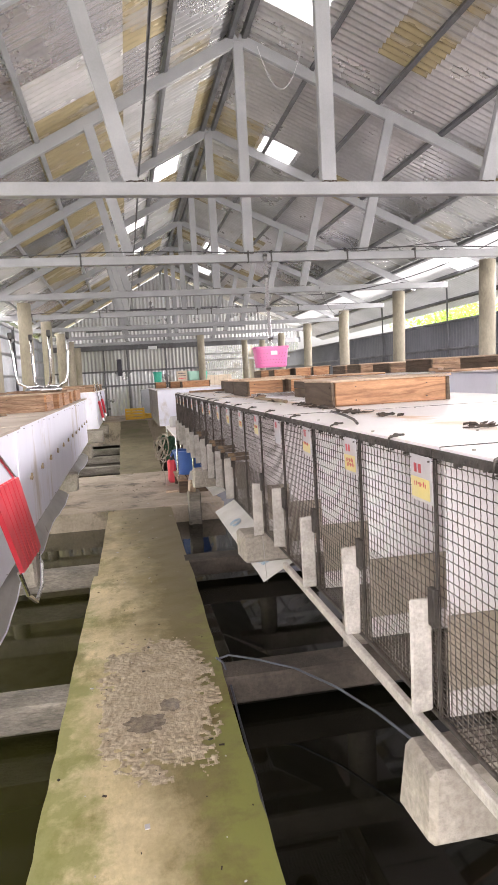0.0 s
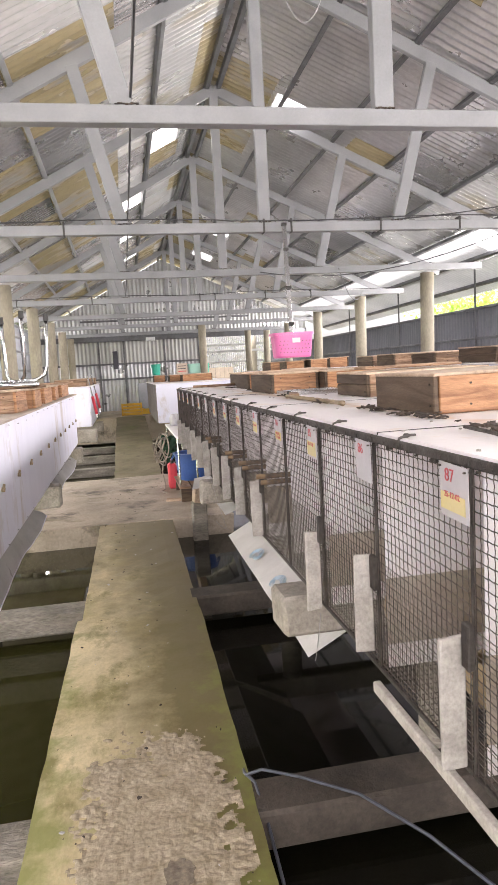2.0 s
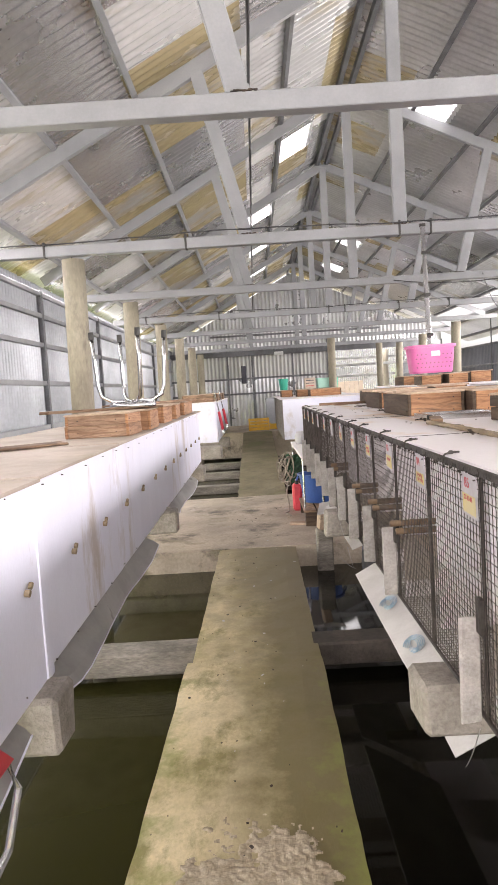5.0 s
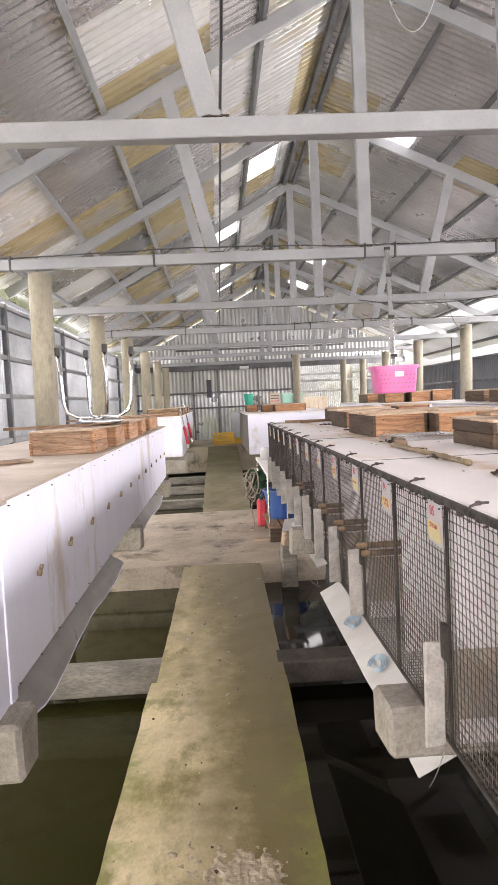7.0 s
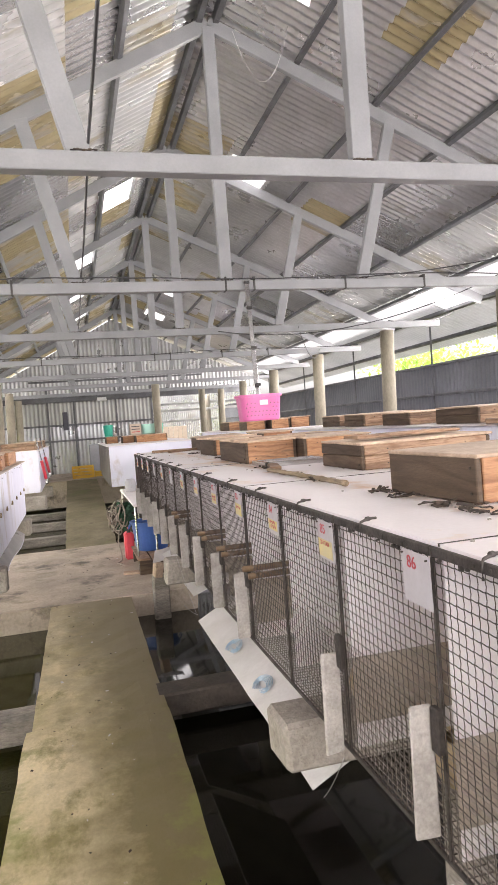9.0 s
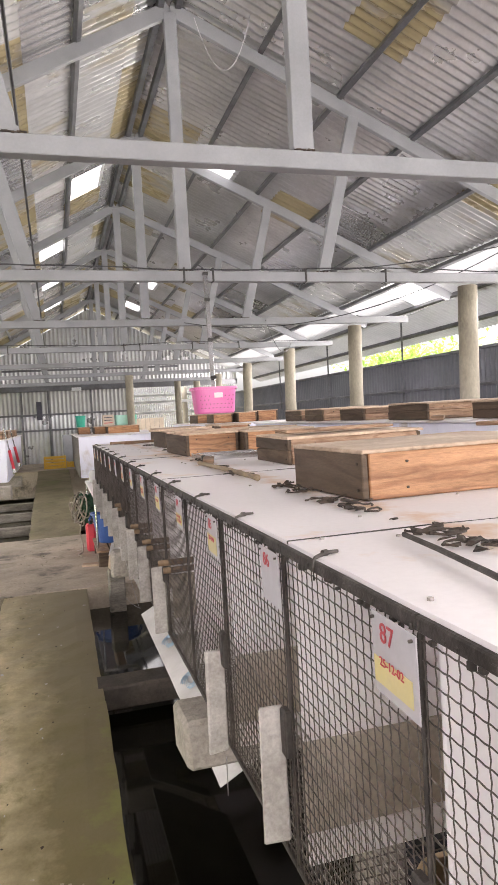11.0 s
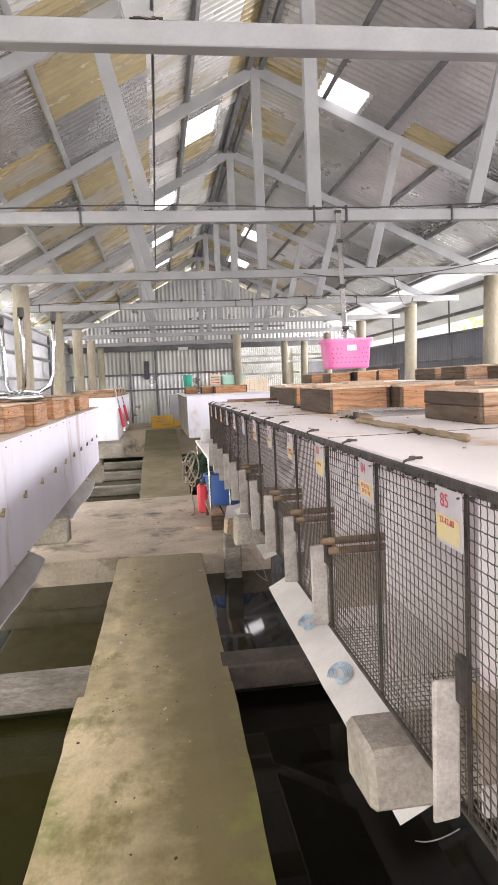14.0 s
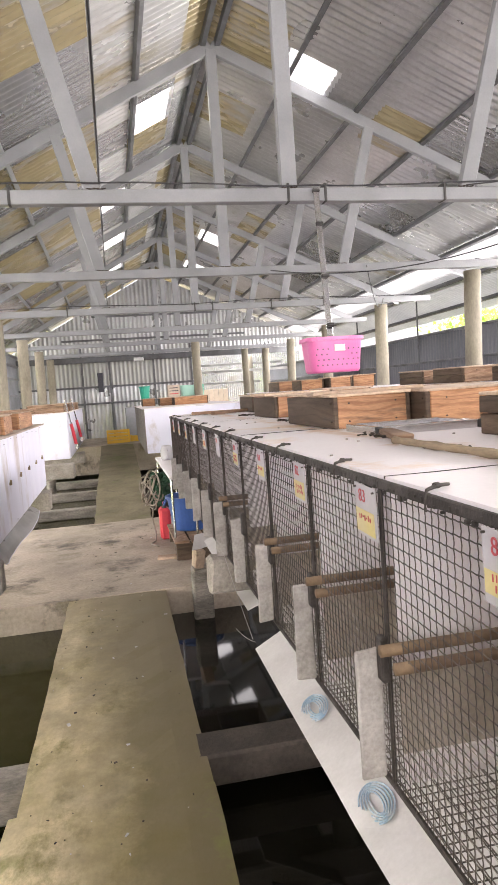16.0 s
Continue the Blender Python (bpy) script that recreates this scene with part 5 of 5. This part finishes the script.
for sg in (-1, 1):
    part("handle", tube(bmesh.new(), [(sg * 0.225, -0.05, 0.29), (sg * 0.25, -0.04, 0.25), (sg * 0.25, 0.04, 0.25), (sg * 0.225, 0.05, 0.29)], 0.008, 6), M_blue, t)
t = thing("jerrycan", (0.80, 9.1, 0.0), "small red plastic jerrycan", "jerrycan")
part("body", box(bmesh.new(), (0, 0, 0.16), (0.11, 0.18, 0.32), 0.025), M_redpl, t)
part("cap", tube(bmesh.new(), [(0, -0.05, 0.32), (0, -0.05, 0.36)], 0.022, 10), M_black, t)
part("grip", tube(bmesh.new(), [(0, -0.01, 0.315), (0, 0.0, 0.36), (0, 0.05, 0.36), (0, 0.07, 0.315)], 0.012, 8), M_redpl, t)
rnd = random.Random(55)
b = bmesh.new()
for k in range(40):
    a = rnd.uniform(0, 6.28)
    p = Vector((0.82 + 0.08 * math.cos(a), 9.5 + 0.15 * math.sin(a), rnd.uniform(0.33, 0.6)))
    bmesh.ops.create_icosphere(b, subdivisions=1, radius=rnd.uniform(0.03, 0.06), matrix=Matrix.Translation(p) @ pose(0, 0, 0, rnd.uniform(0, 90), rnd.uniform(0, 90)) @ Matrix.Diagonal((1, 1.4, 0.6, 1)))
tagged(put(b, "green_net", M_net), "crumpled dark green netting hanging under the tray table", "net")
rnd = random.Random(56)
t = thing("hose_coil", (0.70, 9.45, 0.0), "tangled pale hose hanging under the table", "hose")
for k in range(9):
    r0, cy, cz, cx = rnd.uniform(0.10, 0.2), rnd.uniform(-0.25, 0.25), rnd.uniform(0.4, 0.56), rnd.uniform(-0.05, 0.05)
    part("loop", tube(bmesh.new(), [(cx + 0.07 * math.sin(a + k), cy + r0 * math.cos(a), cz + r0 * 0.95 * math.sin(a)) for a in np.linspace(0.3 * k, 6.0 + 0.3 * k, 20)], 0.0085, 6), M_hosepale, t, smooth=True)
part("tail", tube(bmesh.new(), [(0.02, -0.05, 0.34), (-0.02, -0.25, 0.2), (0.0, -0.4, 0.08), (-0.01, -0.5, 0.016), (-0.06, -0.6, 0.012), (0.0, -0.75, 0.012)], 0.0085, 6), M_hosepale, t, smooth=True)
part("hanger", tube(bmesh.new(), [(0.13, 0.05, 0.712), (0.06, 0.05, 0.64), (0.02, 0.0, 0.5)], 0.0085, 6), M_hosepale, t, smooth=True)
t = thing("tray_table", (0.93, 9.2, 0.0), "narrow white tray table with chromed legs", "table")
part("tray", box(bmesh.new(), (0, 0, 0.72), (0.24, 2.0, 0.03), 0.008), M_top, t)
for dx, dy in ((-0.1, -0.97), (0.1, -0.97), (-0.1, 0.95), (0.1, 0.95)):
    part("leg", tube(bmesh.new(), [(dx, dy, 0.0), (dx, dy, 0.705)], 0.011, 8), M_chrome, t)
t = thing("white_jug", (0.92, 9.75, 0.735), "small white plastic jug on the tray table", "jug")
part("body", tube(bmesh.new(), [(0, 0, 0), (0, 0, 0.02), (0, 0, 0.11), (0, 0, 0.15), (0, 0, 0.16)], [0.06, 0.068, 0.072, 0.055, 0.05], 18), M_card, t, smooth=True)
part("handle", tube(bmesh.new(), [(0, -0.07, 0.12), (0, -0.105, 0.1), (0, -0.1, 0.05), (0, -0.068, 0.035)], 0.007, 6), M_card, t)
plank((0.66, 8.25, 0.014), (0.95, 8.2, 0.014), 0.09, 0.025, "short board lying on the slab", M_lid)

# ---- red scoop and tools ----
def red_tool(p, q, label):
    p, q = Vector(p), Vector(q)
    t = thing("red_handled_tool", p, label, "tool", "red-handled tools")
    d = q - p
    part("grip", tube(bmesh.new(), [(0, 0, 0), d * 0.45], 0.026, 8), M_redpl, t, "red grip")
    part("shaft", tube(bmesh.new(), [d * 0.45, d], 0.013, 8), M_chrome, t)
    part("head", box(bmesh.new(), d * -0.06, (0.06, 0.09, 0.09), 0.01), M_chrome, t)


red_tool((-0.25, 13.25, 0.78), (-0.36, 13.1, 1.5), "tool with a red grip leaning on the boarded row")
red_tool((-0.25, 14.9, 0.8), (-0.37, 14.8, 1.5), "second tool with a red grip leaning on the boarded row")
t = thing("red_paddle", (-0.15, 2.0, 0.8), "ribbed red plastic paddle with a chromed loop hung on the boards", "paddle")
TL, TR, BR, BL = Vector((0.0, -0.39, 0.366)), Vector((0.0, 0.04, 0.346)), Vector((0.0, 0.42, 0.01)), Vector((0.0, -0.01, 0.03))
b = bmesh.new()
sheet(b, [[tuple(TL.lerp(TR, u).lerp(BL.lerp(BR, u), v)) for u in (0, 0.25, 0.5, 0.75, 1)] for v in (0, 0.33, 0.66, 1)], 0.016)
part("blade", b, M_redpl, t)
for k in range(5):
    u = 0.2 + 0.15 * k
    part("rib", tube(bmesh.new(), [tuple(TL.lerp(TR, u) + Vector((0.012, 0, 0))), tuple(BL.lerp(BR, u) + Vector((0.012, 0, 0)))], 0.006, 5), M_redpl, t)
part("loop", tube(bmesh.new(), [tuple(BL), (0.01, 0.06, -0.07), (0.015, 0.2, -0.14), (0.015, 0.36, -0.13), (0.01, 0.44, -0.06), tuple(BR)], 0.008, 7), M_chrome, t)
part("rod", tube(bmesh.new(), [tuple(TR), (-0.03, -0.06, 0.44), (-0.12, -0.2, 0.458), (-0.3, -0.3, 0.462)], 0.008, 7), M_chrome, t)

# ---- folding trolley on the back row ----
t = thing("hand_trolley", (3.0, 4.05, 1.40), "folded steel hand trolley with black grips", "trolley")
for dx in (-0.11, 0.11):
    part("side_tube", tube(bmesh.new(), [(dx, 0, 0), (dx, -0.08, 0.2), (dx * 0.95, -0.16, 0.36), (dx * 0.8, -0.3, 0.43)], 0.011, 8), M_chrome, t)
part("grip", tube(bmesh.new(), [(-0.088, -0.3, 0.43), (-0.05, -0.31, 0.435), (0.05, -0.31, 0.435), (0.088, -0.3, 0.43)], 0.014, 8), M_black, t, "black grip")
part("brace", tube(bmesh.new(), [(-0.11, -0.06, 0.16), (0.11, -0.06, 0.16)], 0.012, 8), M_black, t)
part("bundle", box(bmesh.new(), (0.1, 0.1, 0.03), (0.3, 0.2, 0.05), 0.012), M_redpl, t, "red folded bundle")

# ---- far end ----
def crate(x, y, z, w, d, h, mat, label):
    t = thing("plastic_crate", (x, y, z), label, "crate", "plastic crates")
    for s in (-1, 1):
        for k in range(4):
            part("slat", simple((0, s * (d / 2 - 0.008), 0.03 + (h - 0.06) * k / 3), (w, 0.016, h / 6)), mat, t)
            part("slat", simple((s * (w / 2 - 0.008), 0, 0.03 + (h - 0.06) * k / 3), (0.016, d - 0.034, h / 6)), mat, t)
        for k in range(2):
            part("corner_post", simple((s * (w / 2 - 0.014), (2 * k - 1) * (d / 2 - 0.012), h / 2), (0.034, 0.03, h)), mat, t)
    part("base", simple((0, 0, 0.008), (w - 0.03, d - 0.03, 0.014)), mat, t)


crate(0.43, 17.6, 0.462, 0.5, 0.35, 0.29, M_crate, "bright yellow plastic crate standing at the ramp's end")
crate(0.83, 17.75, 0.462, 0.26, 0.3, 0.14, M_crate, "low orange-yellow crate beside the larger one")
t = thing("bucket", (1.03, 16.2, 1.415), "dark green plastic bucket on a wooden box", "bucket")
part("body", tube(bmesh.new(), [(0, 0, 0), (0, 0, 0.24)], [0.085, 0.11], 18), M_green, t, smooth=False)
part("rim", tube(bmesh.new(), [(0, 0, 0.232), (0, 0, 0.25)], 0.117, 18), M_green, t)
t = thing("carton", (1.62, 16.2, 1.415), "pale printed carton on a wooden box", "carton")
part("body", simple((0, 0, 0.12), (0.24, 0.25, 0.24)), M_carton, t)
for k in range(3):
    part("print_bar", simple((0, -0.127, 0.06 + 0.06 * k), (0.18, 0.002, 0.016), 0), M_inkdark if k else M_redpl, t)
basket((1.93, 16.2, 1.415), 0.34, 0.3, 0.22, M_mint, "mint green plastic basket on a wooden box", "mint_basket", 0.88, False)
t = thing("bucket", (2.2, 16.4, 1.415), "second green plastic tub beside the mint basket", "bucket")
part("body", tube(bmesh.new(), [(0, 0, 0), (0, 0, 0.22)], [0.07, 0.085], 16), M_green, t)
b = bmesh.new()
box(b, (0.8, 19.2, 0.84), (0.3, 0.3, 0.76), 0.008)
tagged(put(b, "grey_cabinet", M_wallL), "narrow grey cabinet near the gable wall", "cabinet")
b = bmesh.new()
box(b, (1.12, 20.14, 2.45), (0.26, 0.12, 0.1), 0.01)
tagged(put(b, "wall_lamp", M_lampglass), "unlit white lamp box under the far truss", "lamp")
b = bmesh.new()
box(b, (0.1, 20.14, 1.9), (0.14, 0.12, 0.5), 0.01)
tagged(put(b, "switch_box", M_inkdark), "dark electric box on the gable wall", "box")

# ---- cables and pipes ----
b = bmesh.new()
pts = []
for y0, y1 in ((-2.5, 1.55), (1.55, 4.03), (4.03, 6.47), (6.47, 8.86), (8.86, 11.3)):
    pts += sag((0.41, y0, 2.71 - fall(y0)), (0.41, y1, 2.71 - fall(y1)), 0.04, 8)
tube(b, pts, 0.0065, 6)
tagged(put(b, "power_cable", M_cable), "black power cable laid along the truss chords", "cable")
for y, seed in ((6.47, 1), (11.3, 2)):
    rnd = random.Random(seed)
    b = bmesh.new()
    xs = np.linspace(-1.6, 4.9, 44)
    tube(b, [(x, y - 0.043, 2.695 - fall(y) + 0.014 * math.sin(2.1 * x + seed) + rnd.uniform(-0.004, 0.004)) for x in xs], 0.0055, 5)
    tagged(put(b, "power_cable", M_cable), "black cable tied along the truss chord", "cable")
    for x in (-1.2, -0.1, 1.55, 1.79, 2.6, 3.35):
        b = bmesh.new()
        box(b, (x, y, 2.645 - fall(y)), (0.016, 0.085, 0.112), 0.002)
        tagged(put(b, "cable_tie", M_black), "black tape tie round the truss chord", "tie", "cable ties")
for i, (p, q, d) in enumerate((((2.75, 6.43, 2.68), (5.3, 5.2, 3.05), 0.12), ((2.0, 8.8, 2.6), (4.6, 6.4, 2.9), 0.3), ((4.2, 8.8, 2.66), (5.6, 9.5, 2.86), 0.08), ((3.0, 8.8, 2.62), (4.2, 11.2, 2.6), 0.25), ((-1.0, 6.47, 2.6), (-1.9, 9.5, 2.5), 0.25))):
    b = bmesh.new()
    tube(b, sag(p, q, d), 0.005, 5)
    tagged(put(b, "loose_wire", M_cable), "thin dark wire sagging between the columns", "wire")
b = bmesh.new()
tube(b, sag((1.72, 6.3, 4.6), (2.15, 6.2, 4.62), 0.42), 0.003, 5)
tagged(put(b, "string_loop", M_card), "pale string hanging in a loop below the ridge", "string")
b = bmesh.new()
tube(b, [(0.61, 3.25, -0.12), (0.607, 3.1, -0.03), (0.605, 2.97, 0.012), (0.66, 2.96, 0.03), (0.78, 2.9, 0.02), (0.96, 2.78, 0.0), (1.1, 2.55, -0.01), (1.2, 2.3, -0.02), (1.3, 2.0, -0.05), (1.4, 1.7, -0.18)], 0.0056, 8)
tube(b, [(0.60, 2.99, 0.012), (0.628, 2.93, 0.006), (0.64, 2.8, -0.04), (0.635, 2.5, -0.08), (0.63, 2.1, -0.11), (0.62, 1.7, -0.16)], 0.0056, 8)
tagged(put(b, "water_hose", M_hosegrey, smooth=True), "blue-grey hose hanging from the walkway to the beam", "hose")

# ---- trees beyond the fence ----
def tree(x, y, h, seed):
    rnd = random.Random(seed)
    t = thing("tree", (x, y, -0.75), "leafy bright green tree behind the fence", "tree", "trees behind the fence")
    b = bmesh.new()
    tube(b, [(0, 0, 0), (0.05, 0.02, h * 0.3), (-0.05, 0.06, h * 0.6), (0, 0, h * 0.9)], [0.08, 0.06, 0.04, 0.015], 8)
    tips = []
    for k in range(9):
        a, z = rnd.uniform(0, 6.28), h * rnd.uniform(0.35, 0.85)
        e = Vector((math.cos(a), math.sin(a), 0.5)) * h * rnd.uniform(0.18, 0.34) + Vector((0, 0, z))
        tube(b, [(0, 0, z), (e.x * 0.5, e.y * 0.5, (z + e.z) / 2 + 0.05), tuple(e)], [0.02, 0.014, 0.006], 5)
        tips.append(e)
    part("trunk", b, M_bark, t)
    b = bmesh.new()
    for e in tips:
        for k in range(240):
            p = e + Vector((rnd.gauss(0, 0.42), rnd.gauss(0, 0.42), rnd.gauss(0, 0.34)))
            d = Vector((rnd.uniform(-1, 1), rnd.uniform(-1, 1), rnd.uniform(-0.8, 0.4))).normalized()
            s = d.cross(Vector((0, 0, 1))).normalized() * rnd.uniform(0.03, 0.05)
            ln = d * rnd.uniform(0.12, 0.22)
            vs = [b.verts.new(v) for v in (p, p + ln * 0.5 + s, p + ln, p + ln * 0.5 - s)]
            b.faces.new(vs)
    part("crown", b, M_leaf, t)


for i, (x, y, h) in enumerate(((8.4, 9.5, 4.4), (8.8, 11.6, 4.8), (8.3, 13.6, 4.5), (9.2, 15.8, 5.0), (8.6, 7.2, 4.6), (9.5, 18.6, 5.2), (8.6, 5.0, 4.6))):
    tree(x, y, 0.74 * h, 500 + i)
